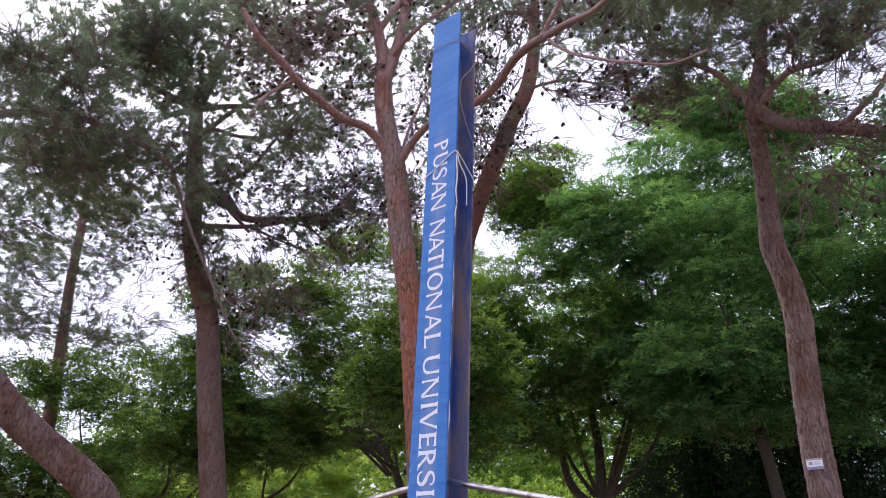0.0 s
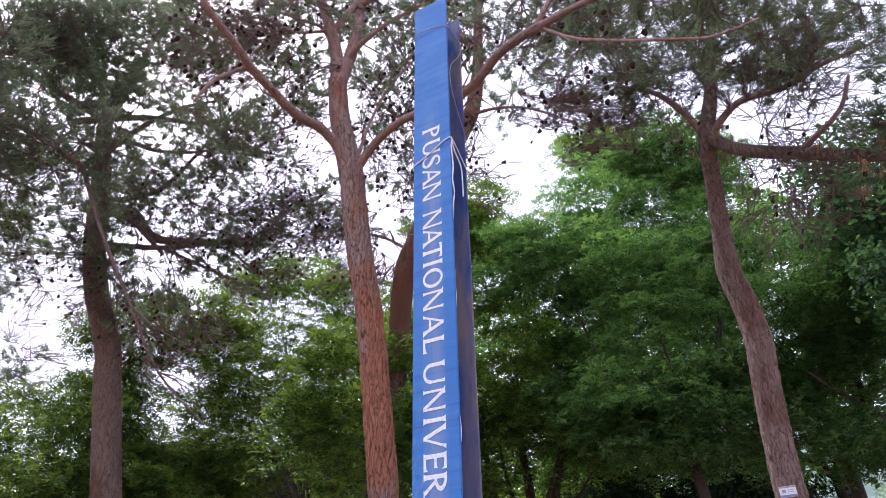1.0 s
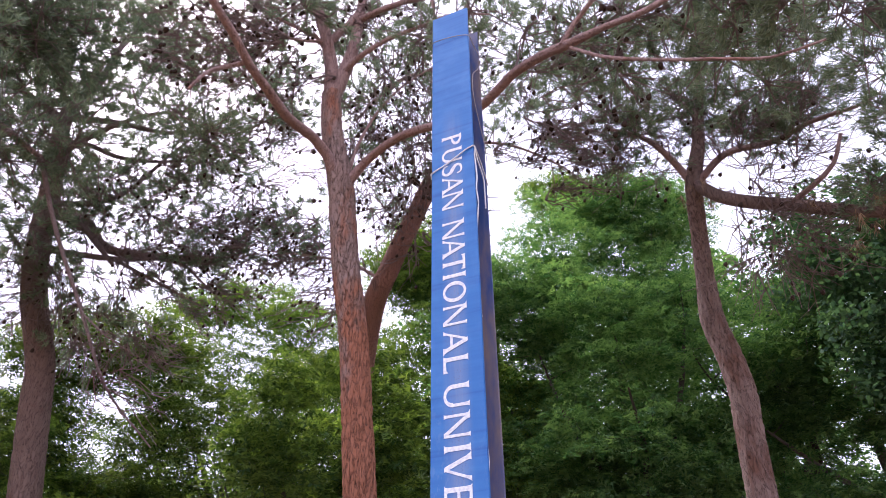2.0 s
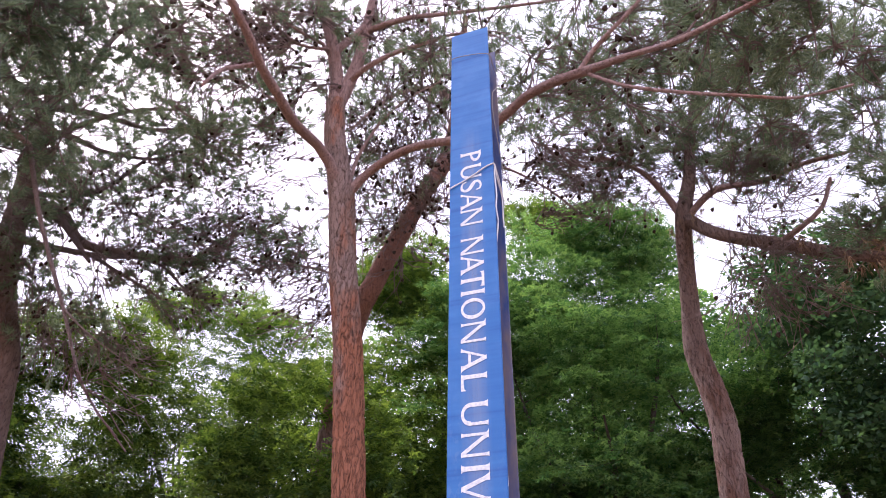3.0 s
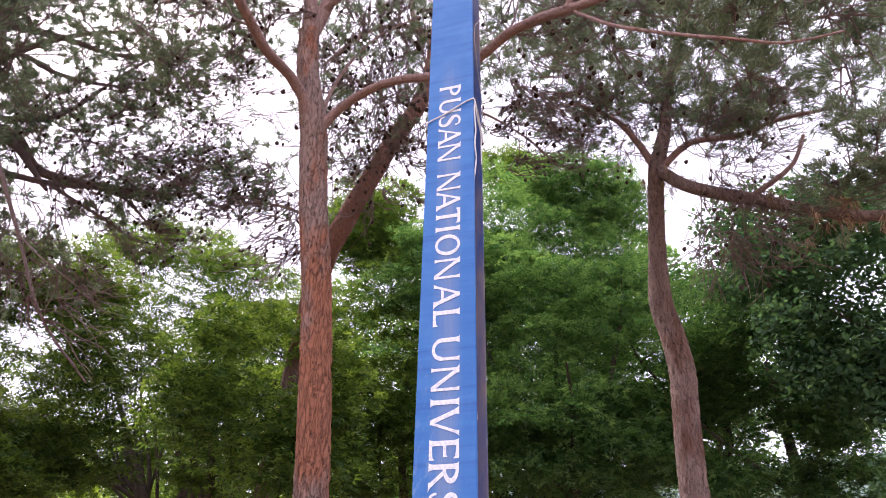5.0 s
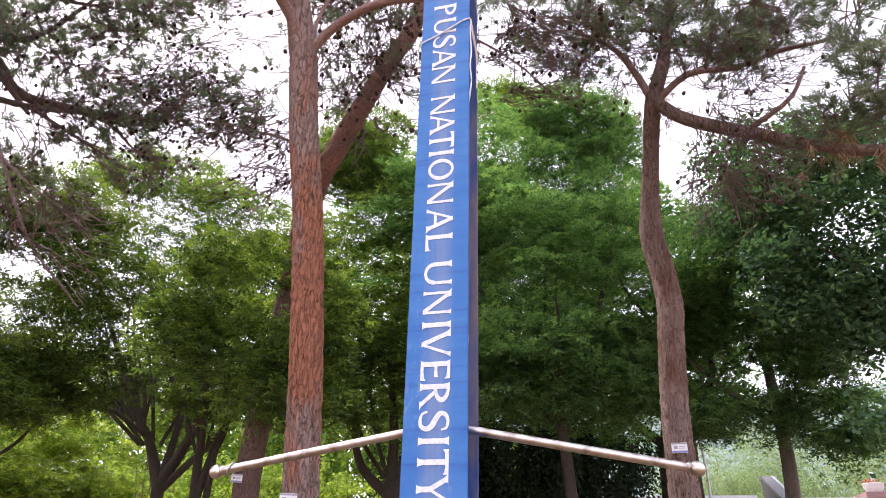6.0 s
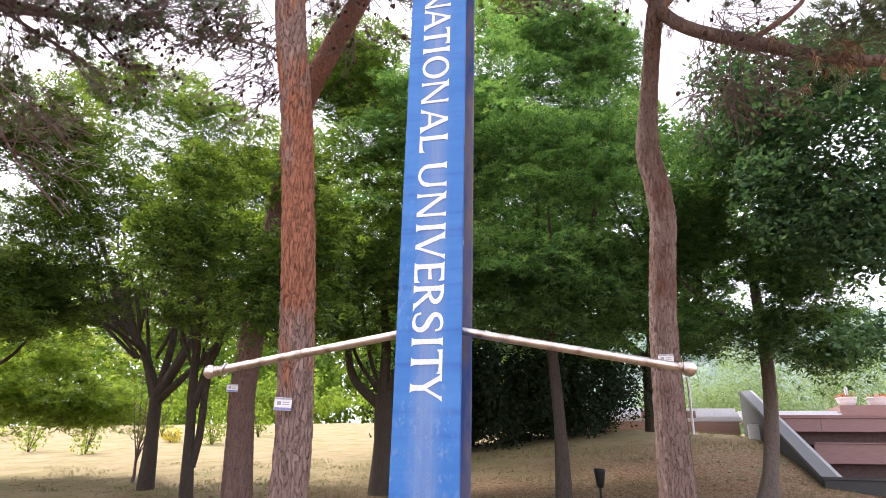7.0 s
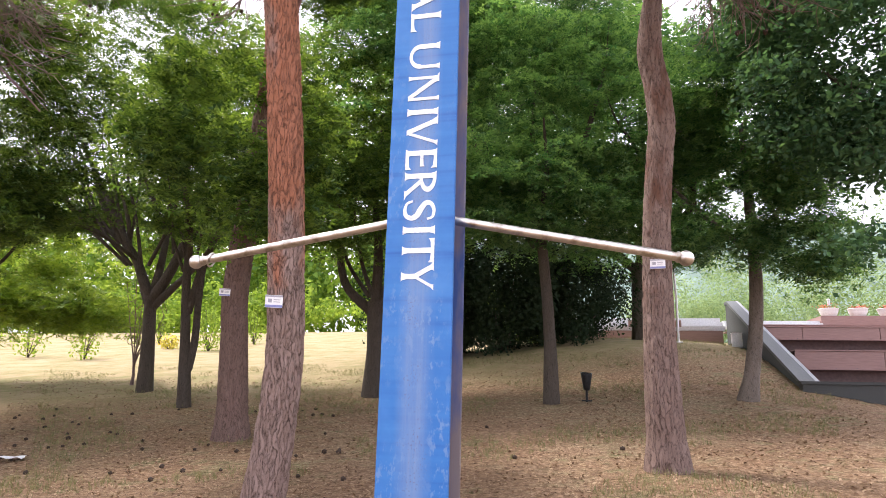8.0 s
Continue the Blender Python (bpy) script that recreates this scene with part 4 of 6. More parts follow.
D_TRUNK = [(-4.2, 11.0, gz(-4.2, 11.0) - 0.1), (-4.45, 10.86, 1.6), (-4.57, 10.76, 2.50), (-4.81, 10.53, 3.83), (-5.02, 10.32, 5.07), (-5.14, 10.25, 5.69), (-5.48, 10.06, 6.63), (-5.62, 9.86, 7.36), (-5.68, 9.71, 8.16), (-5.79, 9.52, 9.10), (-5.89, 9.46, 9.90), (-5.74, 9.44, 10.47), (-5.66, 9.37, 11.33)]
pine("pine_tree", "tall dark pine with spreading bare lower branches", [
    ("trunk", D_TRUNK, [0.27, 0.24, 0.22, 0.205, 0.20, 0.19, 0.18, 0.175, 0.165, 0.14, 0.12, 0.09, 0.05], PINE_BARK_GREY, 40, 0.01),
    ("limb", [(-5.66, 9.75, 8.10), (-5.12, 9.81, 8.01), (-4.64, 9.84, 7.51), (-3.91, 9.96, 7.52), (-2.88, 10.13, 7.69)], [0.09, 0.09, 0.075, 0.05, 0.03], PINE_BARK_GREY, 12, 0),
    ("limb", [(-6.10, 8.73, 9.45), (-5.70, 8.99, 9.81), (-5.43, 9.14, 10.45), (-5.38, 9.17, 11.38), (-5.20, 9.27, 12.45)], tap(5, 0.085, 0.035), TWIG, 10, 0),
    ("limb", [(-5.93, 8.84, 9.23), (-5.25, 9.24, 9.69), (-4.81, 9.46, 9.86), (-4.32, 9.67, 9.97), (-3.77, 9.87, 10.25), (-3.11, 10.06, 9.98)], tap(6, 0.065, 0.020), TWIG, 10, 0),
    ("limb", [(-5.71, 8.98, 8.84), (-5.27, 9.23, 9.12), (-4.85, 9.44, 9.10), (-4.34, 9.66, 9.25), (-3.54, 9.94, 9.60), (-2.75, 10.14, 9.57)], tap(6, 0.050, 0.015), TWIG, 10, 0),
    ("limb", [(-5.35, 9.19, 7.79), (-4.80, 9.46, 8.13), (-4.51, 9.59, 8.52), (-4.29, 9.68, 9.06), (-4.05, 9.77, 9.67), (-3.63, 9.91, 10.49), (-3.05, 10.07, 10.95)], tap(7, 0.045, 0.015), TWIG, 10, 0),
    ("limb", [(-5.21, 9.26, 7.66), (-4.86, 9.44, 7.56), (-4.65, 9.53, 7.36), (-4.37, 9.65, 7.08)], tap(4, 0.075, 0.030), TWIG, 10, 0),
    ("limb", [(-5.32, 9.20, 6.99), (-4.40, 9.64, 7.19), (-3.81, 9.86, 7.40), (-3.29, 10.01, 7.51), (-2.78, 10.13, 7.52)], tap(5, 0.050, 0.018), TWIG, 10, 0),
    ("limb", [(-4.40, 9.64, 7.19), (-3.67, 9.90, 6.94), (-3.02, 10.08, 6.69)], tap(3, 0.030, 0.012), TWIG, 10, 0),
    ("limb", [(-3.81, 9.86, 7.40), (-3.42, 9.98, 7.36), (-3.14, 10.05, 7.14), (-2.88, 10.11, 6.98), (-2.55, 10.18, 7.05)], tap(5, 0.028, 0.010), TWIG, 10, 0),
    ("limb", [(-5.14, 9.30, 13.19), (-4.58, 9.57, 12.89), (-4.10, 9.75, 13.02), (-3.30, 10.01, 13.56)], tap(4, 0.035, 0.012), TWIG, 10, 0),
    ("limb", [(-5.86, 9.47, 9.80), (-6.23, 8.98, 9.80), (-6.67, 8.25, 9.73), (-7.04, 7.64, 9.46)], tap(4, 0.08, 0.03), PINE_BARK_GREY, 12, 0),
    ("limb", [(-5.8, 9.5, 9.0), (-5.2, 9.4, 9.6), (-4.5, 9.3, 10.0), (-3.8, 9.2, 10.1)], tap(4, 0.06, 0.02), PINE_BARK_GREY, 12, 0),
], [((-6.44, 7.79, 7.25), (1.5, 1.2, 0.6), 46), ((-6.5, 7.5, 9.1), (1.9, 1.4, 1.0), 60), ((-4.5, 9.5, 9.5), (1.7, 1.2, 1.2), 30), ((-3.4, 10.0, 8.1), (1.1, 0.8, 0.7), 10), ((-5.0, 9.4, 7.0), (0.7, 0.8, 0.5), 9), ((-2.9, 8.9, 10.1), (1.4, 1.3, 0.9), 26), ((-5.1, 9.3, 8.2), (0.6, 0.5, 0.6), 7), ((-5.5, 9.0, 11.0), (1.8, 1.6, 1.0), 38), ((-7.6, 7.5, 6.2), (1.0, 0.9, 0.6), 15), ((-5.0, 7.5, 9.8), (0.9, 0.7, 0.6), 22), ((-4.2, 8.3, 10.8), (0.9, 0.7, 0.6), 20), ((-5.4, 6.6, 8.9), (0.7, 0.6, 0.6), 14), ((-4.6, 10.0, 6.2), (0.9, 0.5, 0.35), 8), ((-3.3, 10.1, 7.2), (0.8, 0.4, 0.4), 6)],
     14, tufts=26, size=(0.28, 0.28, 0.16), per_tuft=18, cones=560, width=0.008, needle_len=0.11, wood_scale=1.25, bare=[((-3.9, 9.6, 8.4), (1.4, 0.7, 1.2), 62), ((-3.0, 10.1, 8.0), (1.0, 0.6, 0.8), 34), ((-4.7, 9.3, 7.2), (1.0, 0.6, 1.0), 44), ((-5.6, 9.2, 6.6), (0.9, 0.8, 0.7), 20), ((-2.4, 9.6, 9.4), (0.9, 0.6, 0.9), 40), ((-4.4, 10.2, 6.3), (1.0, 0.5, 0.5), 26), ((-3.2, 10.2, 7.0), (0.8, 0.4, 0.4), 18)])

pine("pine_tree", "slim brown pine trunk with sparse drooping branches", [
    ("trunk", [(-8.3, 11.6, gz(-8.3, 11.6) - 0.1), (-8.32, 11.41, 2.29), (-8.32, 11.29, 3.44), (-8.34, 11.15, 4.46), (-8.40, 10.97, 5.52), (-8.47, 10.78, 6.66), (-8.51, 10.62, 7.87), (-8.66, 10.50, 9.21)], tap(8, 0.15, 0.07), LIMB_BARK, 24, 0),
], [((-8.6, 10.4, 7.6), (1.9, 1.4, 1.2), 60), ((-8.0, 10.8, 5.6), (1.5, 1.2, 0.5), 20), ((-9.4, 10.4, 6.2), (1.0, 1.0, 0.9), 24)], 15, tufts=22, size=(0.36, 0.36, 0.16), per_tuft=18, width=0.006, bare=[((-7.3, 10.5, 5.9), (0.9, 0.8, 0.5), 24), ((-9.0, 10.4, 5.2), (0.9, 0.8, 0.6), 16)])

pine("pine_tree", "strongly leaning red-brown pine trunk", [
    ("trunk", [(-3.62, 7.02, gz(-3.62, 7.02) - 0.1), (-3.68, 6.98, 1.0), (-3.76, 6.90, 1.62), (-3.92, 6.68, 2.12), (-4.06, 6.47, 2.34), (-4.35, 6.27, 2.58), (-4.56, 5.97, 2.80), (-4.73, 5.70, 3.05), (-5.15, 5.28, 3.6), (-5.7, 4.8, 4.6), (-6.4, 4.3, 5.8)], [0.23, 0.20, 0.185, 0.175, 0.165, 0.155, 0.15, 0.145, 0.13, 0.11, 0.07], PINE_BARK_GREY, 48, 0.012),
    ("limb", [(-5.9, 4.65, 4.9), (-5.75, 5.1, 6.0), (-5.3, 5.6, 6.55), (-4.7, 6.1, 6.6), (-4.1, 6.5, 6.35)], tap(5, 0.06, 0.03), LIMB_BARK, 12, 0),
    ("limb", [(-4.1, 6.5, 6.35), (-3.7, 6.55, 5.5), (-3.2, 6.65, 4.6), (-2.85, 6.85, 3.95), (-2.4, 7.1, 3.5)], tap(5, 0.026, 0.007), TWIG, 10, 0),
    ("limb", [(-3.2, 6.65, 4.6), (-2.9, 6.6, 4.35), (-2.6, 6.7, 4.2)], tap(3, 0.012, 0.005), TWIG, 8, 0),
], [((-6.6, 4.2, 6.2), (1.3, 1.0, 0.7), 24), ((-5.2, 5.3, 7.0), (0.9, 0.8, 0.5), 30), ((-5.0, 6.0, 6.2), (0.9, 0.7, 0.4), 30), ((-4.2, 6.4, 6.6), (0.6, 0.6, 0.4), 18)], 16, tufts=18, size=(0.26, 0.26, 0.15), per_tuft=20, bare=[((-2.9, 6.8, 4.2), (0.3, 0.3, 0.4), 3)])


# ---- broad-leaved trees ----
def maple(name, label, base, stems, clusters, seed, leaf_mat, per_pad=120, pad=0.55, leaf=0.085, lobes=1, category="maple tree", bark=None, flat=0.06, tilt=0.42, fine=1.15, pockets=-0.24):
    """A tree with spreading stems and layered flat sprays of leaves."""
    rg = np.random.default_rng(seed)
    tree = holder(name)
    off = np.array((base[0], base[1], gz(*base) - 0.08))
    tree.location = off
    nodes, rads = [], []
    for k, (lname, pts, radii) in enumerate(stems):
        q = np.asarray([(x, y, z) for x, y, z in pts], float)
        _, path, rad = limb(lname, q, radii, bark or MAPLE_BARK, tree, 14, 0.1)
        sel = path[:, 2] > 1.3
        nodes.extend(path[sel][::2])
        rads.extend(rad[sel][::2])
    tg = cloud_points([(np.asarray(c) - off, r, int(n * fine * 1.35)) for c, r, n in clusters], rg)
    # uneven crown: bare pockets between fuller boughs
    full = np.array([noise.noise(Vector((t + off) * 0.62)) + 0.5 * noise.noise(Vector((t + off) * 1.5)) for t in tg])
    tg = tg[(tg[:, 2] > 1.0) & (full > pockets)]
    pad, per_pad = pad / math.sqrt(fine), per_pad / fine * 0.92
    tubes, _ = grow(nodes, rads, tg, rg, sag=0.05, thick=0.012, kink=0.06)
    v, f = joined(tubes)
    tagged(solid("branchwork", v, f, bark or MAPLE_BARK, tree, "thin dark branches"), kind="stuff")
    cs = []
    for t in tg:
        n = int(per_pad * rg.uniform(0.6, 1.3))
        rr = pad * rg.uniform(0.6, 1.45) * np.sqrt(rg.uniform(0, 1, n))
        an = rg.uniform(0, 6.283, n)
        lean = rg.normal(size=2) * 0.2
        dx, dy = rr * np.cos(an), rr * np.sin(an) * 0.75
        dz = rg.normal(size=n) * flat - 0.30 * rr**2 / pad + dx * lean[0] + dy * lean[1]
        cs.append(t + np.stack((dx, dy, dz), axis=1))
    c = np.vstack(cs)
    nrm = rg.normal(size=c.shape) * tilt + np.array([0, 0, 1.0])
    nrm /= np.linalg.norm(nrm, axis=1)[:, None]
    v, f = leaves(c, nrm, leaf * rg.uniform(0.7, 1.25, len(c)), rg, lobes)
    tagged(solid("crown", v, f, leaf_mat, tree, "green leaves in layered sprays"), kind="stuff")
    return tagged(tree, label, category)


def fork(h, spread, r, seed, n=3, top=5.0, lean=(0, 0)):
    """A trunk to height h, then n stems spreading upward."""
    rg = np.random.default_rng(seed)
    lx, ly = lean
    out = [("trunk", [(0, 0, 0), (lx * 0.3, ly * 0.3, h * 0.5), (lx, ly, h)], [r * 1.25, r, r * 0.92])]
    a0 = rg.uniform(0, 6.28)
    for i in range(n):
        a = a0 + i * 6.283 / n + rg.normal() * 0.2
        d = np.array([math.cos(a), math.sin(a)]) * spread
        w = rg.normal(size=(5, 2)) * 0.06 * spread
        pts = [(lx, ly, h - 0.1)]
        for j, (g, e) in enumerate(((0.28, 0.12), (0.5, 0.3), (0.66, 0.5), (0.85, 0.75), (1.0, 1.0))):
            pts.append((lx + d[0] * g + w[j][0], ly + d[1] * g + w[j][1], h + (top - h) * e))
        out.append(("stem", pts, [r * 0.66, r * 0.55, r * 0.44, r * 0.32, r * 0.18, r * 0.06]))
    return out


RIGHT = np.array((0.948, -0.3185))


def rz(*pts):
    """Points given as across, up and optionally behind, turned into the slope's directions."""
    return [(*(RIGHT * q[0] + np.array((0.3185, 0.948)) * (q[2] if len(q) > 2 else 0.0)), q[1]) for q in pts]


FORKED = [("trunk", rz((0, 0), (0.05, 1.1), (0.07, 2.2)), [0.19, 0.14, 0.13]),
          ("stem", rz((-0.7, 3.45), (-1.7, 4.1), (-2.7, 4.7, -0.3), (-3.8, 5.6, -0.4)), [0.07, 0.055, 0.04, 0.015]),
          ("stem", rz((-0.25, 2.8), (-1.2, 4.6, -0.3), (-2.1, 6.4, -0.5), (-2.9, 8.2, -0.6)), [0.075, 0.06, 0.045, 0.015]),
          ("stem", rz((0.1, 3.8, 0.2), (-0.7, 5.8, -0.2), (-1.3, 7.8, -0.6)), [0.065, 0.05, 0.015]),
          ("stem", rz((0.7, 4.4, -0.2), (0.6, 6.4, -0.5), (0.2, 8.6, -0.8)), [0.06, 0.045, 0.015]),
          ("stem", rz((-0.3, 3.0), (-1.0, 3.5, -0.8), (-2.0, 3.7, -1.6), (-2.8, 3.6, -2.2)), [0.05, 0.04, 0.03, 0.012]),
          ("stem", rz((0.05, 2.05), (-0.35, 3.0), (-0.9, 3.7), (-1.4, 4.5), (-1.9, 5.5, 0.3)), [0.13, 0.10, 0.08, 0.06, 0.02]),
          ("stem", rz((0.08, 2.1), (0.15, 3.2, 0.2), (0.1, 4.4, 0.4), (0.15, 5.8, 0.5)), [0.10, 0.08, 0.06, 0.02]),
          ("stem", rz((0.1, 2.1), (0.5, 2.9), (0.75, 3.8), (0.7, 4.8, -0.3), (0.9, 6.0, -0.5)), [0.13, 0.11, 0.09, 0.06, 0.02]),
          ("stem", rz((0.12, 1.95), (0.6, 2.45), (1.0, 2.9), (1.5, 3.8, 0.2)), [0.10, 0.08, 0.06, 0.02]),
          ("stem", rz((-0.55, 3.3), (-0.6, 4.0, -0.2), (-0.9, 5.0, -0.5)), [0.06, 0.045, 0.015])]
TWIN = [("trunk", rz((0, 0), (-0.05, 1.3), (-0.1, 2.4), (-0.14, 3.3), (-0.3, 4.6)), [0.135, 0.09, 0.08, 0.065, 0.025]),
        ("stem", rz((0.04, 0.75), (0.13, 1.3), (0.17, 2.2), (0.24, 2.9), (0.6, 3.9)), [0.07, 0.068, 0.062, 0.05, 0.02]),
        ("stem", rz((-0.03, 1.8), (0.12, 2.5), (0.3, 3.2), (0.2, 4.6, -0.8)), [0.075, 0.065, 0.05, 0.02]),
        ("stem", rz((-0.08, 2.7), (0.3, 3.4, -1.2), (0.5, 4.0, -2.6), (0.4, 4.4, -3.6)), [0.05, 0.045, 0.035, 0.015])]
BENT = [("trunk", rz((0, 0), (0.05, 1.0), (0.03, 2.0)), [0.25, 0.19, 0.175]),
        ("stem", rz((0.02, 1.75), (-0.35, 2.05), (-0.6, 2.35), (-0.75, 2.9), (-0.85, 4.0), (-1.2, 5.4)), [0.12, 0.10, 0.09, 0.075, 0.05, 0.02]),
        ("stem", rz((0.03, 1.9), (0.05, 3.0), (-0.05, 4.2), (0.0, 6.2)), [0.12, 0.10, 0.07, 0.02]),
        ("stem", rz((0.05, 1.85), (0.5, 2.8), (0.9, 4.0), (1.2, 5.5)), [0.11, 0.085, 0.06, 0.02])]
STRAIGHT = [("trunk", rz((0, 0), (-0.02, 1.2), (-0.08, 2.2), (-0.2, 3.5)), [0.155, 0.108, 0.10, 0.09]),
            ("stem", rz((-0.25, 2.9), (-0.8, 3.7), (-1.4, 4.9), (-1.8, 6.3)), [0.08, 0.065, 0.045, 0.015]),
            ("stem", rz((-0.3, 3.3), (0.4, 4.3), (0.9, 5.7), (1.2, 7.0)), [0.085, 0.065, 0.045, 0.015]),
            ("stem", rz((-0.3, 3.4), (-0.3, 4.7, 0.2), (-0.2, 6.6, 0.3)), [0.09, 0.06, 0.02]),
            ("stem", rz((-0.27, 3.0), (-0.2, 3.9, -0.9), (-0.4, 4.6, -1.9)), [0.06, 0.045, 0.015])]


def leaned(stems, d):
    """The same stems leaning sideways by d at the fork."""
    out = []
    for name, pts, radii in stems:
        out.append((name, [(x - 0.948 * d * min(1.0, z / 2.2), y + 0.3185 * d * min(1.0, z / 2.2), z) for x, y, z in pts], radii))
    return out




def fan(x, z, n, spread, top, r, seed, back=0.0):
    """Thin stems that rise side by side out of one crotch, bending upward."""
    rg = np.random.default_rng(seed)
    out = []
    for i in range(n):
        a = spread[0] + (spread[1] - spread[0]) * (i + rg.uniform(-0.3, 0.3)) / max(1, n - 1)
        h = top * rg.uniform(0.8, 1.1)
        b = back + rg.normal() * 0.35
        x0 = x + a * 0.12
        out.append(("stem", rz((x0, z), (x0 + a * 0.4, z + h * 0.25, b * 0.3), (x0 + a * 0.72 + rg.normal() * 0.1, z + h * 0.6, b * 0.7), (x0 + a + rg.normal() * 0.15, z + h, b)), [r, r * 0.8, r * 0.55, r * 0.2]))
    return out


FORKED += fan(-0.2, 2.9, 5, (-3.2, 0.9), 4.6, 0.045, 201, -0.3) + fan(-0.6, 3.4, 4, (-2.6, 0.3), 3.6, 0.035, 202, -0.6) + fan(0.5, 3.2, 3, (-0.5, 1.6), 4.2, 0.035, 203)
TWIN += fan(-0.05, 2.6, 4, (-1.1, 1.2), 3.8, 0.032, 204, -0.4)
BENT += fan(0.05, 2.1, 4, (-1.5, 1.6), 3.4, 0.05, 205, -0.3)
FORKED = leaned(FORKED, 0.2)
TWIN = leaned(TWIN, 0.12)
BENT = leaned(BENT, 0.08)
G = "maples on the slope"
trees = [
    maple("maple_tree", "maple with dark forked trunk and bright green spreading crown", (-2.32, 17.3), FORKED, [((-3.6, 18.7, 6.8), (3.8, 1.0, 2.6), 150), ((-3.4, 17.0, 9.4), (2.9, 1.6, 1.8), 110), ((-1.7, 16.6, 8.8), (1.6, 1.2, 1.8), 48), ((-5.2, 16.4, 5.4), (1.2, 0.8, 0.8), 26), ((-4.0, 17.6, 11.0), (2.0, 1.2, 0.9), 40), ((-3.0, 18.8, 5.4), (1.6, 0.8, 0.9), 40)], 31, MAPLE_LEAF_MID, 88, 0.62, 0.108, 3, flat=0.05),
    maple("maple_tree", "maple with twin dark stems and low leaf sprays", (-1.35, 14.4), TWIN, [((-1.0, 13.4, 6.0), (1.9, 1.4, 2.3), 105), ((-0.8, 11.4, 4.6), (1.2, 1.6, 0.9), 43), ((-0.9, 9.6, 4.5), (1.15, 0.4, 1.35), 95)], 32, MAPLE_LEAF_MID, 120, 0.55, 0.105, 3, flat=0.05),
    maple("maple_tree", "maple with low-forking trunk and full green crown", (2.18, 14.5), BENT, [((1.6, 14.3, 7.2), (2.6, 1.8, 3.5), 232), ((1.1, 14.2, 10.8), (1.6, 1.2, 1.2), 39), ((0.2, 13.4, 4.7), (0.7, 0.9, 0.8), 22), ((3.3, 13.4, 4.9), (0.7, 0.9, 0.7), 22), ((1.8, 13.6, 5.8), (1.4, 0.8, 0.5), 26), ((0.73, 14.35, 10.62), (1.0, 0.8, 1.0), 50), ((5.24, 14.90, 13.89), (1.2, 0.8, 0.9), 40)], 33, MAPLE_LEAF_MID, 120, 0.62, 0.105, 3, flat=0.05),
    maple("maple_tree", "dense dark green maple shading the slope", (4.76, 11.78), STRAIGHT, [((5.0, 12.7, 7.0), (3.1, 2.2, 3.2), 319), ((5.2, 13.0, 10.6), (2.6, 1.8, 1.8), 109), ((4.4, 11.4, 5.0), (2.1, 1.2, 1.0), 95), ((2.67, 12.66, 8.75), (1.6, 1.0, 1.2), 75), ((5.86, 12.32, 11.51), (1.8, 1.0, 1.0), 60)], 34, MAPLE_LEAF_DARK, 118, 0.62, 0.106, 3, flat=0.05),
    maple("maple_tree", "tall maple standing back on the mound", (10.85, 17.6), fork(2.2, 3.0, 0.22, 25, 4, 8.0), [((9.6, 16.8, 9.0), (4.4, 2.6, 4.8), 330)], 35, MAPLE_LEAF_DARK, 110, 0.65, 0.16),
    maple("maple_tree", "maple with thin stems and shaded foliage", (-6.1, 14.6), fork(1.2, 1.8, 0.09, 26, 4, 4.5), [((-5.0, 13.9, 5.9), (2.6, 1.6, 2.2), 220), ((-6.2, 13.4, 7.4), (1.4, 1.0, 0.9), 40), ((-5.4, 13.8, 7.9), (1.6, 1.0, 0.8), 44), ((-4.8, 13.8, 4.4), (1.0, 0.9, 0.8), 30)], 36, MAPLE_LEAF, 82, 0.5, 0.11, 3),
    maple("maple_tree", "low spreading maple at the field edge", (-7.6, 13.6), fork(1.2, 2.0, 0.10, 27, 4, 4.0), [((-7.5, 13.0, 4.6), (3.0, 2.0, 1.9), 200), ((-7.65, 10.67, 3.87), (2.2, 1.2, 1.2), 90), ((-8.2, 11.0, 2.9), (1.5, 0.9, 0.7), 50), ((-5.4, 12.4, 4.0), (1.5, 0.8, 0.7), 50)], 37, MAPLE_LEAF_MID, 85, 0.5, 0.11, 3),
    maple("maple_tree", "yellow-green young maple at the field edge, sunlight painted into its leaves", (-7.9, 21.0), fork(0.9, 1.6, 0.07, 30, 4, 3.2), [((-6.6, 20.3, 4.6), (3.4, 1.6, 2.3), 170), ((-4.2, 19.6, 3.3), (1.5, 1.0, 0.7), 40), ((-5.6, 18.7, 3.5), (1.6, 0.8, 0.7), 66)], 40, SUN_TINTED_LEAF, 75, 0.5, 0.14, 3),
    maple("maple_tree", "bright leafy maple behind the pines", (6.2, 20.5), fork(2.5, 3.0, 0.2, 28, 4, 8.0), [((4.5, 20.0, 9.6), (4.6, 2.4, 4.4), 300)], 38, MAPLE_LEAF_DARK, 105, 0.62, 0.15),
    maple("maple_tree", "dark leafy maple between the crooked pine and the steps", (7.6, 12.2), fork(3.3, 1.7, 0.12, 29, 4, 6.0), [((6.9, 11.4, 6.6), (1.9, 1.6, 2.4), 174)], 39, MAPLE_LEAF_DARK, 110, 0.6, 0.10, 3, flat=0.05),
]
for ob in trees:
    ob["group"] = G
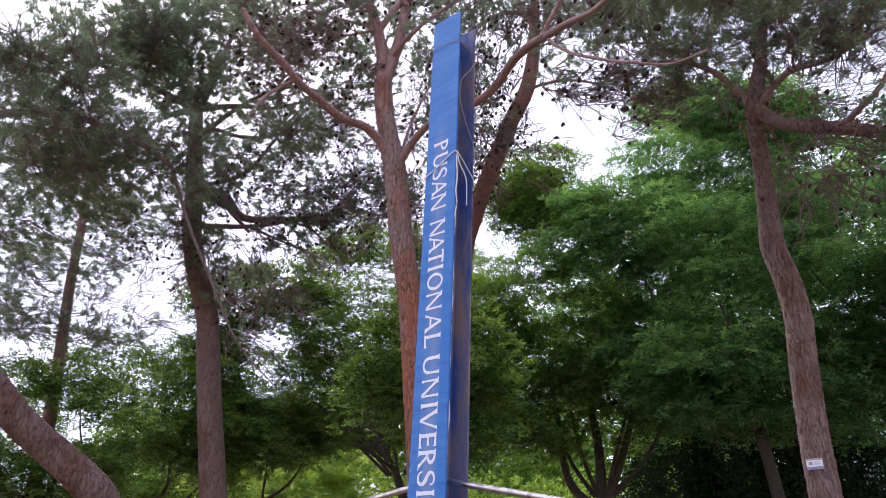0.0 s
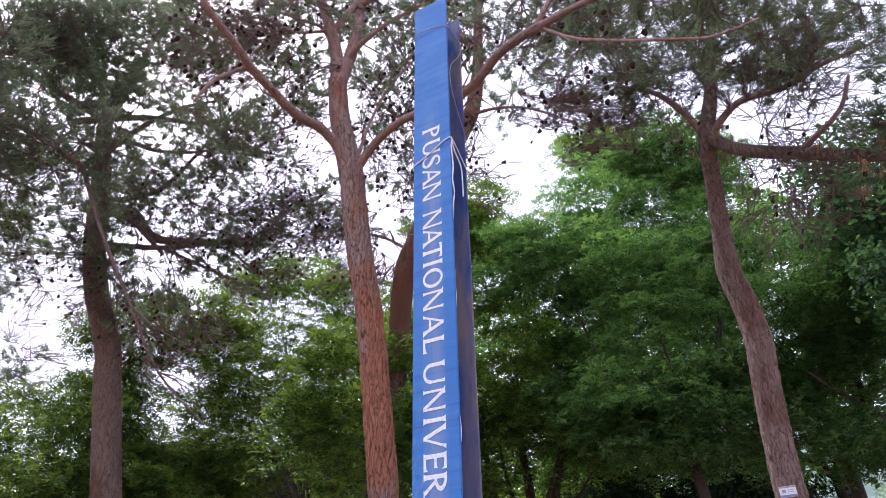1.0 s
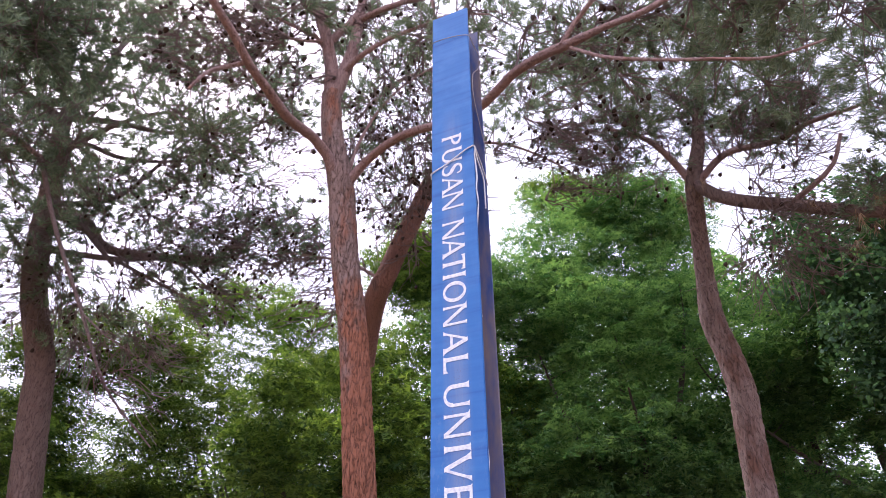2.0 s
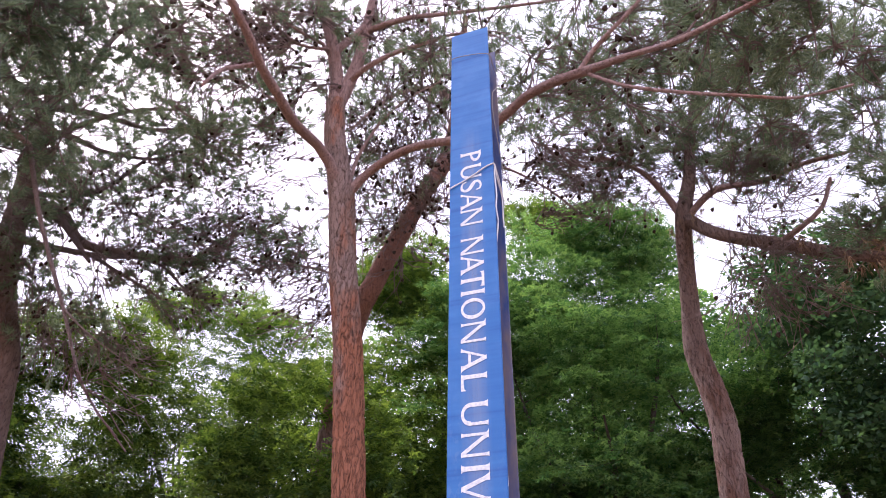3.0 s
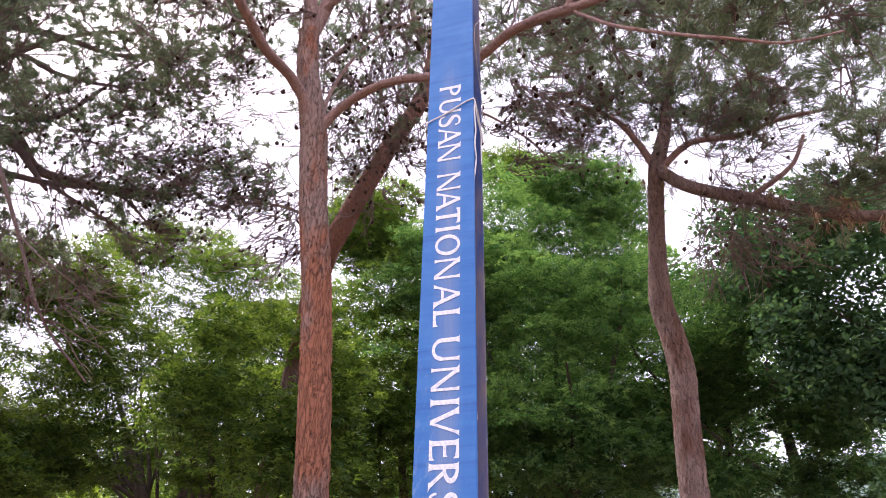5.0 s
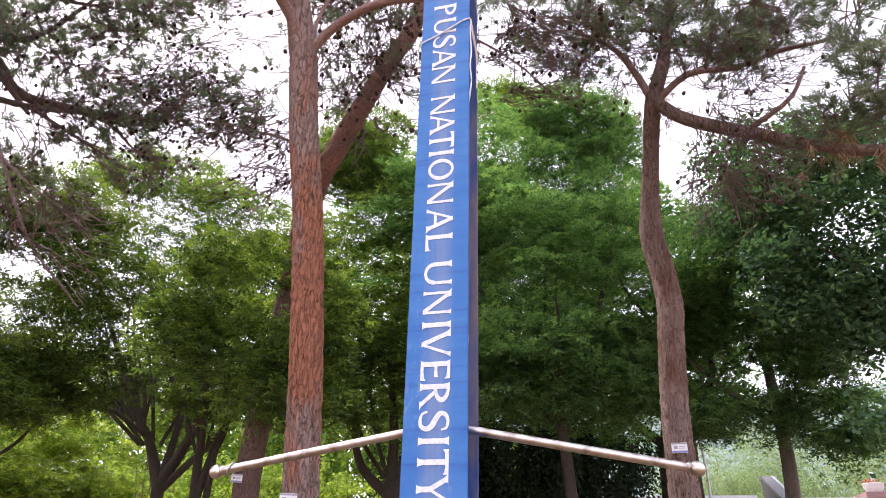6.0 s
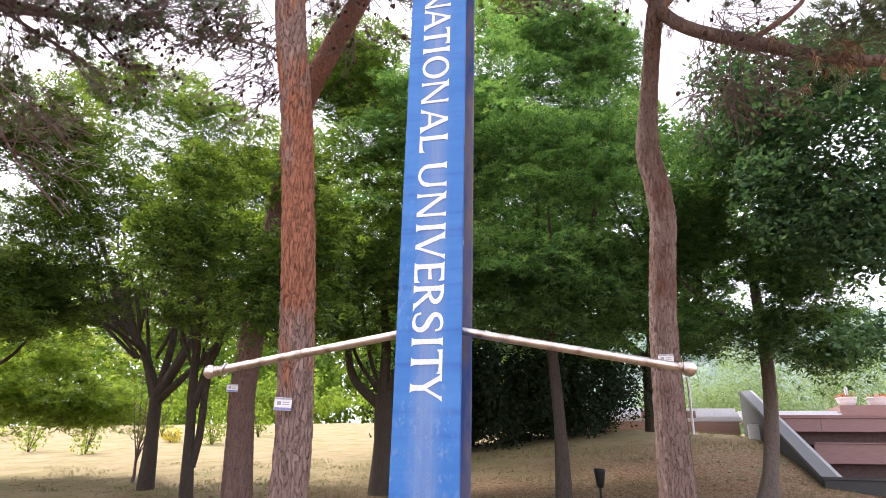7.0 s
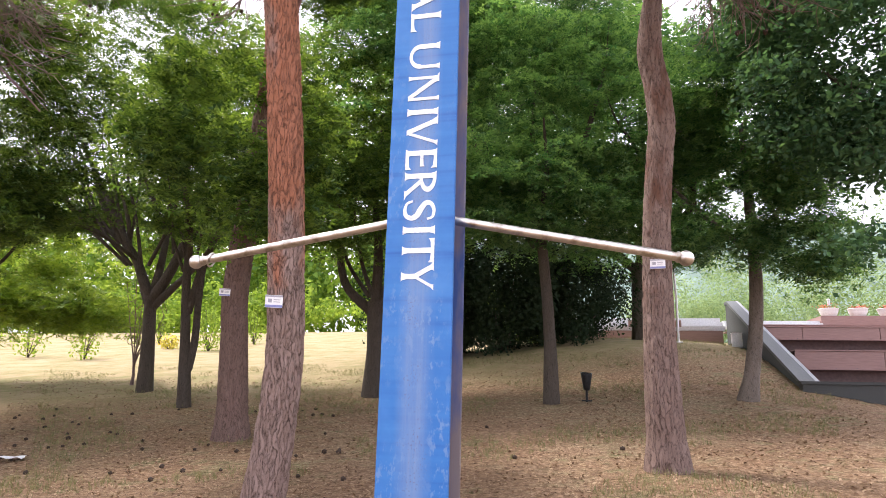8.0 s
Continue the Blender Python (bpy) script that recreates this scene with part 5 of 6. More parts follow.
maple("maple_tree", "fine-leaved maple with slim dark trunk beside the steps", (7.93, 10.54), [("trunk", rz((-0.03, 0), (0.08, 0.5), (0.2, 1.2), (0.28, 2.0), (0.3, 2.8), (0.28, 3.6), (0.25, 5.2)), [0.20, 0.13, 0.12, 0.115, 0.105, 0.09, 0.04]), ("stem", rz((0.15, 2.9), (0.8, 3.5), (1.3, 4.3)), [0.06, 0.05, 0.02]), ("stem", rz((0.13, 2.8), (-0.7, 3.5), (-1.4, 4.2)), [0.06, 0.045, 0.02])],
      [((7.92, 10.02, 6.10), (1.7, 1.4, 1.5), 190), ((7.27, 10.36, 4.19), (1.2, 0.9, 0.5), 50), ((8.32, 9.59, 4.52), (1.0, 0.8, 0.5), 34), ((8.28, 9.34, 3.87), (0.7, 0.7, 0.5), 24), ((7.93, 10.29, 7.91), (1.5, 1.2, 0.9), 60)], 41, MAPLE_LEAF_DARK, 100, 0.5, 0.105, 3, bark=LIT_MAPLE_BARK, flat=0.055)["group"] = G
maple("broadleaf_tree", "large-leaved dark green tree reaching over the steps", (9.5, 7.5), [("trunk", [(0, 0, 0), (0.05, 0, 1.0), (0.0, 0.05, 2.0), (-0.1, 0.1, 3.0)], [0.24, 0.18, 0.17, 0.15]), ("limb", [(-0.08, 0.1, 2.9), (-0.8, 0.1, 3.7), (-1.7, 0.0, 4.4), (-2.5, 0.2, 5.0)], [0.11, 0.085, 0.06, 0.02]), ("limb", [(-0.1, 0.1, 2.95), (-0.6, -0.3, 4.2), (-1.3, -0.5, 5.4), (-1.9, -0.3, 6.6)], [0.11, 0.085, 0.06, 0.02]), ("limb", [(-0.1, 0.1, 2.9), (0.2, 0.3, 4.4), (-0.2, 0.6, 6.0)], [0.10, 0.07, 0.02])],
      [((7.4, 7.5, 6.4), (1.6, 1.5, 2.0), 190), ((8.2, 7.2, 5.6), (1.2, 1.1, 1.0), 42), ((7.2, 7.3, 4.9), (0.8, 0.8, 0.5), 20), ((7.0, 8.2, 7.4), (1.4, 1.2, 1.2), 60), ((7.06, 7.54, 3.53), (0.35, 0.3, 0.16), 6)], 43, BROAD_LEAF, 84, 0.4, 0.092, 1, "tree", flat=0.14, tilt=0.8, pockets=-0.7)


def shrub(name, label, base, clusters, seed, mat, leaf, per_pad, pad, category="shrub", flat=0.12):
    rg = np.random.default_rng(seed)
    x, y = base
    return maple(name, label, base, [("stem", [(0.05, 0, 0), (0.1, 0.1, 0.8), (0.2, 0.1, 1.6)], [0.06, 0.05, 0.03]), ("stem", [(-0.05, 0, 0), (-0.2, 0.1, 0.8), (-0.3, 0, 1.6)], [0.05, 0.04, 0.03])], clusters, seed, mat, per_pad, pad, leaf, 1, category, flat=flat)


def low_bush(name, label, x, y, r, h, seed, mat, leaf, count, category="bush"):
    """A small bush: a few stems and a loose heap of leaves."""
    rg = np.random.default_rng(seed)
    z = gz(x, y)
    tree = holder(name)
    tree.location = (x, y, z)
    tubes = []
    for _ in range(7):
        e = rg.normal(size=3) * np.array([r * 0.5, r * 0.5, 0]) + np.array([0, 0, h * rg.uniform(0.6, 0.95)])
        tubes.append(sweep(np.array([[0, 0, -0.05], e * 0.5 + rg.normal(size=3) * 0.05 * r, e]), [0.02 * r + 0.006, 0.012, 0.005], 5))
    v, f = joined(tubes)
    tagged(solid("stemwork", v, f, MAPLE_BARK, tree), kind="stuff")
    d = rg.normal(size=(count, 3))
    d /= np.linalg.norm(d, axis=1)[:, None]
    lump = 1 + 0.35 * np.sin(d[:, 0] * 7 + seed) * np.sin(d[:, 1] * 6 + 2 * seed) + rg.normal(size=count) * 0.10
    c = d * np.array([r, r, h * 0.55]) * (lump * rg.uniform(0.4, 1, count) ** 0.5)[:, None] + np.array([0, 0, h * 0.5])
    nrm = rg.normal(size=c.shape) * 0.6 + d + np.array([0, 0, 0.5])
    nrm /= np.linalg.norm(nrm, axis=1)[:, None]
    v, f = leaves(c, nrm, leaf * rg.uniform(0.6, 1.3, count), rg)
    tagged(solid("foliage", v, f, mat, tree), kind="stuff")
    return tagged(tree, label, category)


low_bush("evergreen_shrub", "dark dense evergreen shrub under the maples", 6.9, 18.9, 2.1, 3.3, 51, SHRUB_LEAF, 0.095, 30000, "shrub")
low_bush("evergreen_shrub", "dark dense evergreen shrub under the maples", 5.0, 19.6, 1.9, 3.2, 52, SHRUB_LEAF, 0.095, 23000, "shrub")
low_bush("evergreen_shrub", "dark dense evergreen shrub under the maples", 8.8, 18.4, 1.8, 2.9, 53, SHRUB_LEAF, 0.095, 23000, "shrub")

# field plants
low_bush("field_bush", "pale green bush on the dry field", -1.3, 29.5, 0.75, 1.7, 61, YOUNG_LEAF, 0.1, 900)
low_bush("field_bush", "small yellow flowering bush on the dry field", -2.9, 31.3, 0.42, 0.6, 62, YELLOW_FLOWER, 0.1, 420)
for k, (x, y) in enumerate([(-5.3, 27.0), (-7.4, 28.6), (0.6, 33.0), (-10.5, 27.5), (-3.6, 35.0)]):
    low_bush("sapling", "young sapling with bright leaves on dry grass", x, y, 0.55, 1.5, 63 + k, YOUNG_LEAF, 0.1, 420, "sapling")


def bare_sapling():
    rg = np.random.default_rng(77)
    x, y = -2.75, 18.6
    t = holder("sapling")
    t.location = (x, y, gz(x, y) - 0.05)
    tubes, spots = [sweep(np.array([(0, 0, 0), (0.02, 0, 0.25), (0.0, 0.02, 0.5)]), [0.045, 0.035, 0.03], 8)], []
    for k in range(9):
        a = rg.uniform(0, 6.28)
        s = rg.uniform(0.3, 1.1)
        h = rg.uniform(1.5, 2.7)
        p = np.array([(0, 0.01, 0.42), (0.12 * s * math.cos(a), 0.12 * s * math.sin(a), 0.75), (0.55 * s * math.cos(a), 0.55 * s * math.sin(a), h * 0.62), (s * math.cos(a), s * math.sin(a), h)])
        q, r = smooth_path(p, [0.02, 0.016, 0.011, 0.005], 0.12)
        tubes.append(sweep(q, r, 5))
        for _ in range(8):
            b = q[rg.integers(len(q) // 3, len(q))]
            e = b + rg.normal(size=3) * np.array([0.22, 0.22, 0.1]) + np.array([0, 0, 0.28])
            tubes.append(sweep(np.array([b, (b + e) / 2 + rg.normal(size=3) * 0.03, e]), [0.007, 0.006, 0.003], 4))
            spots.append(e)
    v, f = joined(tubes)
    tagged(solid("stemwork", v, f, TWIG, t), kind="stuff")
    c = np.repeat(np.array(spots), 4, axis=0) + rg.normal(size=(len(spots) * 4, 3)) * 0.09
    nn = rg.normal(size=c.shape) * 0.7 + np.array([0, 0, 1.0])
    v, f = leaves(c, nn / np.linalg.norm(nn, axis=1)[:, None], rg.uniform(0.05, 0.1, len(c)), rg)
    tagged(solid("foliage", v, f, YOUNG_LEAF, t, "sparse small pale green leaves"), kind="stuff")
    tagged(t, "thin many-stemmed sapling with sparse leaves on the field", "sapling")


bare_sapling()


# hedgerow and woods beyond
def woods(name, label, places, seed, mat, leaf, count):
    """Far trees as heaps of leaf clumps with uneven outlines, one mesh."""
    rg = np.random.default_rng(seed)
    cs, ns = [], []
    for x, y, r, h in places:
        z = gz(x, y)
        lobes = rg.normal(size=(16, 3)) * np.array([0.45, 0.45, 0.26]) * np.array([r, r, h])
        for lb in lobes:
            n = count // 16
            d = rg.normal(size=(n, 3))
            d /= np.linalg.norm(d, axis=1)[:, None]
            k = rg.uniform(0.2, 0.42)
            c = d * np.array([r * k, r * k, h * k * 0.6]) * (1 + rg.normal(size=n) * 0.14)[:, None] + lb + np.array([x, y, z + h * 0.55])
            cs.append(c)
            ns.append(d + rg.normal(size=(n, 3)) * 0.28 + np.array([0, 0, 0.4]))
    c, nn = np.vstack(cs), np.vstack(ns)
    nn /= np.linalg.norm(nn, axis=1)[:, None]
    v, f = leaves(c, nn, leaf * rg.uniform(0.6, 1.4, len(c)), rg)
    ob = solid(name, v, f, mat)
    return tagged(ob, label, "woods", kind="stuff")


def belt(u0, u1, s0, s1, n, r, h, seed):
    rg = np.random.default_rng(seed)
    out = []
    for _ in range(n):
        u, s = rg.uniform(u0, u1), rg.uniform(s0, s1)
        k = rg.uniform(0.7, 1.3)
        out.append((LAND[0] + 0.3185 * u + 0.948 * s, LAND[1] + 0.948 * u - 0.3185 * s, r * k, h * rg.uniform(0.7, 1.25)))
    return out


woods("hedgerow", "light green scrub along the far field edge", belt(44, 52, -38, 8, 44, 2.4, 3.2, 81), 91, YOUNG_LEAF, 0.24, 1000)
woods("far_woods", "green woods beyond the dry field", belt(54, 84, -75, 4, 62, 5.5, 15, 82), 92, WOOD_LEAF, 0.55, 1250)
woods("far_woods", "bright leafy trees beyond the seating steps, paled by painted haze", belt(38, 60, 16, 46, 18, 4.6, 7.5, 83), 93, FAR_HAZE_LEAF, 0.175, 4800)


def hillside():
    """A far wooded hill: a rising sheet lumped into crowns, with leaf clumps on it."""
    n, k = 150, 90
    s, u = np.meshgrid(np.linspace(10, 190, n), np.linspace(95, 210, k), indexing="ij")
    x, y = LAND[0] + 0.3185 * u + 0.948 * s, LAND[1] + 0.948 * u - 0.3185 * s
    z = 2 + (u - 95) * 0.44 + (s - 60) * 0.08
    for i in range(n):
        for j in range(k):
            d = noise.voronoi((x[i, j] * 0.16, y[i, j] * 0.16, 0.0))[0]
            z[i, j] += 4.5 * (1 - min(1.0, d[0] * 1.1)) + 1.5 * noise.noise((x[i, j] * 0.05, y[i, j] * 0.05, 1.0))
    i, j = np.meshgrid(np.arange(n - 1), np.arange(k - 1), indexing="ij")
    q = np.stack((i * k + j, i * k + j + 1, (i + 1) * k + j + 1, (i + 1) * k + j), -1).reshape(-1, 4)
    base = solid("wooded_hill", np.stack((x, y, z), -1), q, HAZE_TINTED_LEAF, smooth=True)
    tagged(base, "distant wooded hillside of green crowns, paled by painted haze", "hill", kind="structure")
    rg = np.random.default_rng(94)
    pts = np.stack((x, y, z), -1).reshape(-1, 3)
    c = pts[rg.integers(0, len(pts), 20000)] + rg.normal(size=(20000, 3)) * np.array([0.9, 0.9, 0.5])
    nn = rg.normal(size=c.shape) + np.array([-0.2, -0.6, 0.8])
    nn /= np.linalg.norm(nn, axis=1)[:, None]
    v, f = leaves(c, nn, rg.uniform(0.4, 1.0, len(c)), rg)
    tagged(solid("far_woods", v, f, HAZE_TINTED_LEAF), "foliage on the distant wooded hill, haze mixed into its colour", "woods", kind="stuff")


hillside()


# ---- seating steps and grey wall ----
UP = Vector((0.505, 0.863, 0))
ALONG = Vector((0.863, -0.505, 0))
CORNER = Vector((10.47, 11.26, 0))
TERR = Matrix(((ALONG.x, UP.x, 0, CORNER.x), (ALONG.y, UP.y, 0, CORNER.y), (0, 0, 1, 0), (0, 0, 0, 1)))


def prism(profile, x0, x1):
    """A side profile of (up-slope, height) points drawn out along the terrace."""
    bm = bmesh.new()
    a = [bm.verts.new((x0, y, z)) for y, z in profile]
    b = [bm.verts.new((x1, y, z)) for y, z in profile]
    n = len(profile)
    bm.faces.new(a[::-1])
    bm.faces.new(b)
    for i in range(n):
        bm.faces.new((a[i], a[(i + 1) % n], b[(i + 1) % n], b[i]))
    bmesh.ops.recalc_face_normals(bm, faces=bm.faces[:])
    return bm


def terrace():
    wall = holder("retaining_wall")
    wall.matrix_world = TERR @ pose(-0.22, 0, 0, 0, 0, -2.8)
    tagged(wall, "grey sloping stone wall darkened by painted shade, with pale coping", "wall", kind="structure")
    part("wall_body", prism([(0, 0.6), (0, 1.71), (7.55, 4.40), (7.9, 4.40), (7.9, 0.6)], -0.17, 0.10), SHADED_GRANITE, wall)
    part("coping", prism([(-0.03, 1.714), (-0.03, 1.79), (7.55, 4.49), (7.95, 4.49), (7.95, 4.404), (7.55, 4.404)], -0.2, 0.085), COPING, wall, "grey granite coping")
    # strip that paints the lit edge of the coping
    part("lit_coping_edge", prism([(-0.03, 1.712), (-0.03, 1.793), (7.55, 4.493), (7.95, 4.493), (7.95, 4.402), (7.55, 4.402)], 0.088, 0.16), LIT_EDGE_STONE, wall, "coping edge in a pale painted-in lit tone")
    part("low_wall", prism([(-0.30, 0.6), (-0.30, 1.72), (-0.004, 1.72), (-0.004, 0.6)], -0.22, 9.0), SHADED_GRANITE, wall)
    part("low_coping", prism([(-0.33, 1.724), (-0.33, 1.78), (0.04, 1.78), (0.04, 1.724)], -0.25, 9.0), SHADED_GRANITE, wall)
    seats = holder("seating_steps")
    seats.matrix_world = TERR
    tagged(seats, "broad brown boarded seating steps behind the wall", "seating steps", kind="structure")
    for y, z, face in ((0.55, 1.72, 0.3), (2.5, 2.60, 0.46), (5.0, 3.42, 0.37), (7.4, 3.74, 0.26)):
        x = 0.30 - 0.9 * (y > 4)
        k = 0
        while x < 9.0:
            ln = 1.9
            bm = box_bm(max(0.3, x), min(9.0, x + ln - 0.012), y, y + 0.035, z - face, z - 0.035, 0.004)
            part("board", bm, DECK, seats)
            x += ln
            k += 1
        part("seat_edge", box_bm(0.30, 9.0, y - 0.02, y + 0.11, z - 0.03, z, 0.004), DECK, seats)
        part("seat_top", box_bm(0.30, 9.0, y + 0.115, y + 2.6, z - 0.04, z - 0.004), DECK, seats)
        part("riser", box_bm(0.30, 9.0, y + 0.35, y + 0.40, z - 1.2, z - 0.05), DECK_DARK, seats)
        for q in np.arange(0.7, 9.0, 0.45):
            part("screw", box_bm(q, q + 0.013, y - 0.003, y + 0.001, z - face + 0.03, z - face + 0.043), COPING, seats)
    deck = holder("plank_platform")
    deck.matrix_world = TERR
    tagged(deck, "pale plank platform with brown base boards", "platform", kind="structure")
    for k in range(3):
        part("plank", box_bm(-6.0, 0.1, 8.6 + k * 0.35, 9.0 + k * 0.35, 3.66 + k * 0.17, 3.82 + k * 0.17, 0.005), PALE_BOARD, deck)
        part("plank", box_bm(0.3, 3.38, 9.2 + k * 0.3, 9.55 + k * 0.3, 3.80 + k * 0.115, 3.905 + k * 0.115, 0.005), PALE_BOARD, deck)
    part("base_board", box_bm(-6.0, 0.0, 8.5, 8.56, 3.0, 3.64, 0.004), DECK, deck)
    part("base_board", box_bm(-3.0, -1.3, 8.42, 8.46, 3.76, 3.98, 0.004), DECK, deck)
    part("raised_deck", box_bm(3.4, 10.0, 9.7, 13.0, 3.6, 4.30, 0.01), DECK, deck, "brown boarded raised deck")


terrace()


def planter(x, y, z):
    """A round bowl planter with red flowers."""
    p = holder("bowl_planter")
    p.matrix_world = TERR @ pose(x, y, z)
    p.scale = (0.78, 0.78, 0.78)
    prof = [(0.0, 0.0), (0.2, 0.0), (0.22, 0.03), (0.30, 0.10), (0.37, 0.24), (0.395, 0.36), (0.41, 0.37), (0.41, 0.40), (0.37, 0.40), (0.35, 0.33), (0.0, 0.33)]
    sides = 24
    v = np.array([[r * math.cos(a), r * math.sin(a), h] for r, h in prof for a in np.arange(sides) * 6.28319 / sides])
    i, j = np.meshgrid(np.arange(len(prof) - 1), np.arange(sides), indexing="ij")
    q = np.stack((i * sides + j, i * sides + (j + 1) % sides, (i + 1) * sides + (j + 1) % sides, (i + 1) * sides + j), -1).reshape(-1, 4)
    solid("bowl", v, q, POT_WHITE, p, "white bowl", smooth=True)
    rg = np.random.default_rng(int(x * 10) + 3)
    c = rg.normal(size=(260, 3)) * np.array([0.19, 0.19, 0.05]) + np.array([0, 0, 0.42])
    n = rg.normal(size=c.shape) * 0.5 + np.array([0, 0, 1.0])
    n /= np.linalg.norm(n, axis=1)[:, None]
    v, f = leaves(c[:120], n[:120], rg.uniform(0.05, 0.1, 120), rg)
    tagged(solid("foliage", v, f, MAPLE_LEAF, p), kind="stuff")
    v, f = leaves(c[120:] + np.array([0, 0, 0.05]), n[120:], rg.uniform(0.05, 0.09, 140), rg)
    tagged(solid("flower_mass", v, f, RED_FLOWER, p, "red flowers"), kind="stuff")
    tagged(p, "white bowl planter filled with red flowers", "planter", "planters on the steps")


for k in range(6):
    planter(3.86 + k * 0.92, 10.3, 4.30)


def electric_box():
    p = holder("junction_box")
    p.matrix_world = TERR @ pose(-0.32, 5.3, gz(*(CORNER + UP * 5.3 - ALONG * 0.32).xy))
    part("housing", box_bm(-0.13, 0.13, -0.1, 0.1, -0.05, 0.36, 0.015), POT_WHITE, p)
    part("lid", box_bm(-0.14, 0.14, -0.11, 0.11, 0.362, 0.39, 0.01), POT_WHITE, p)
    tagged(p, "small pale junction box against the grey wall", "box")


electric_box()


# ---- small things on the slope ----
def spotlight(x, y):
    z = gz(x, y)
    p = holder("ground_spotlight")
    p.location = (x, y, z)
    prof = [(0.0, 0.20), (0.05, 0.20), (0.065, 0.26), (0.085, 0.38), (0.10, 0.46), (0.105, 0.50), (0.092, 0.50), (0.08, 0.44), (0.0, 0.43)]
    sides = 20
    v = np.array([[r * math.cos(a), r * math.sin(a), h + 0.16 * r * math.sin(a)] for r, h in prof for a in np.arange(sides) * 6.28319 / sides])
    i, j = np.meshgrid(np.arange(len(prof) - 1), np.arange(sides), indexing="ij")
    q = np.stack((i * sides + j, i * sides + (j + 1) % sides, (i + 1) * sides + (j + 1) % sides, (i + 1) * sides + j), -1).reshape(-1, 4)
    solid("head", v, q, BLACK, p, smooth=True)
    v, f = sweep(np.array([(0, 0, -0.1), (0, 0, 0.05), (0, 0, 0.21)]), [0.025, 0.022, 0.022], 10)
    solid("stem", v, f, BLACK, p, smooth=True)
    part("base_plate", box_bm(-0.07, 0.07, -0.07, 0.07, 0.005, 0.03, 0.006), BLACK, p)
    tagged(p, "black garden spotlight on a short stem in the litter", "spotlight")


spotlight(5.39, 11.65)


def white_pole():
    x, y = 11.3, 16.5
    z = gz(x, y)
    p = holder("white_pole")
    p.location = (x, y, z)
    v, f = sweep(np.array([(0, 0, -0.3), (0, 0, 1.2), (-0.05, 0.02, 2.6)]), [0.035, 0.035, 0.033], 10)
    solid("tube", v, f, POT_WHITE, p, smooth=True)
    part("foot", box_bm(-0.09, 0.09, -0.09, 0.09, 0.0, 0.03, 0.005), POT_WHITE, p)
    v, f = sweep(np.array([(-0.01, 0.01, 1.76), (-0.012, 0.012, 1.82)]), [0.045, 0.045], 10)
    solid("clamp", v, f, POT_WHITE, p, smooth=True)
    tagged(p, "thin white metal pole standing on the mound", "pole")


white_pole()


def tree_tag(place, facing, w=0.115, h=0.085, lean=0.0):
    """A small printed tag on bark."""
    t = holder("tree_tag")
    t.matrix_world = pose(*place, 0, lean, facing)
    part("panel", box_bm(-w / 2, w / 2, -0.004, 0.0, -h / 2, h / 2, 0.001), TAG_WHITE, t)
    part("header_bar", box_bm(-w * 0.49, w * 0.49, -0.0056, -0.0044, h * 0.34, h * 0.48), TAG_GREY, t)
    part("footer_bar", box_bm(-w * 0.49, w * 0.49, -0.0056, -0.0044, -h * 0.48, -h * 0.28), TAG_BLUE, t)
    part("print_block", box_bm(-w * 0.34, -w * 0.12, -0.0056, -0.0044, -h * 0.1, h * 0.2), TAG_GREY, t)
    for k in range(2):
        part("print_line", box_bm(-w * 0.02, w * 0.36, -0.0056, -0.0044, h * (0.1 - 0.17 * k), h * (0.16 - 0.17 * k)), TAG_GREY, t)
    tagged(t, "small white printed tag fixed to pine bark", "tag", "tags on the pines")


tree_tag((-0.51, 5.845, 1.91), -8)
tree_tag((-0.84, 10.30, 2.58), -4, 0.14, 0.1)
tree_tag((3.32, 6.80, 2.69), -38, 0.15, 0.1)


def scatter(name, label, n, u0, u1, s0, s1, size, mat, seed, lift=0.01, category="litter", upright=False):
    rg = np.random.default_rng(seed)
    u, s = rg.uniform(u0, u1, n), rg.uniform(s0, s1, n)
    s = s * np.maximum(0.35, u / u1)
    x, y = LAND[0] + 0.3185 * u + 0.948 * s, LAND[1] + 0.948 * u - 0.3185 * s
    z = ground(x, y) + lift
    c = np.stack((x, y, z), 1)
    if upright:
        keep = np.array([noise.noise((a * 0.5, b * 0.5, 3.0)) > 0.02 for a, b in zip(x, y)])
        c = c[keep]
        n = len(c)
        ax = np.tile([0, 0, 1.0], (n, 1)) + rg.normal(size=(n, 3)) * 0.2
        v, f = needles(c, ax, rg, 7, size, 0.003, 0.35)
    else:
        nn = rg.normal(size=(n, 3)) * 0.35 + np.array([0, 0, 1.0])
        nn /= np.linalg.norm(nn, axis=1)[:, None]
        v, f = leaves(c, nn, size * rg.uniform(0.5, 1.4, n), rg)
    return tagged(solid(name, v, f, mat), label, category, kind="stuff")


scatter("leaf_litter", "brown fallen leaves and bark flakes on the slope", 34000, 3.0, 17, -11, 11, 0.036, DEAD_LEAF, 101)
scatter("grass_tufts", "dry yellow-green grass tufts on the slope", 15000, 3.0, 20, -12, 12, 0.07, GRASS_BLADE, 102, 0.0, "grass", True)


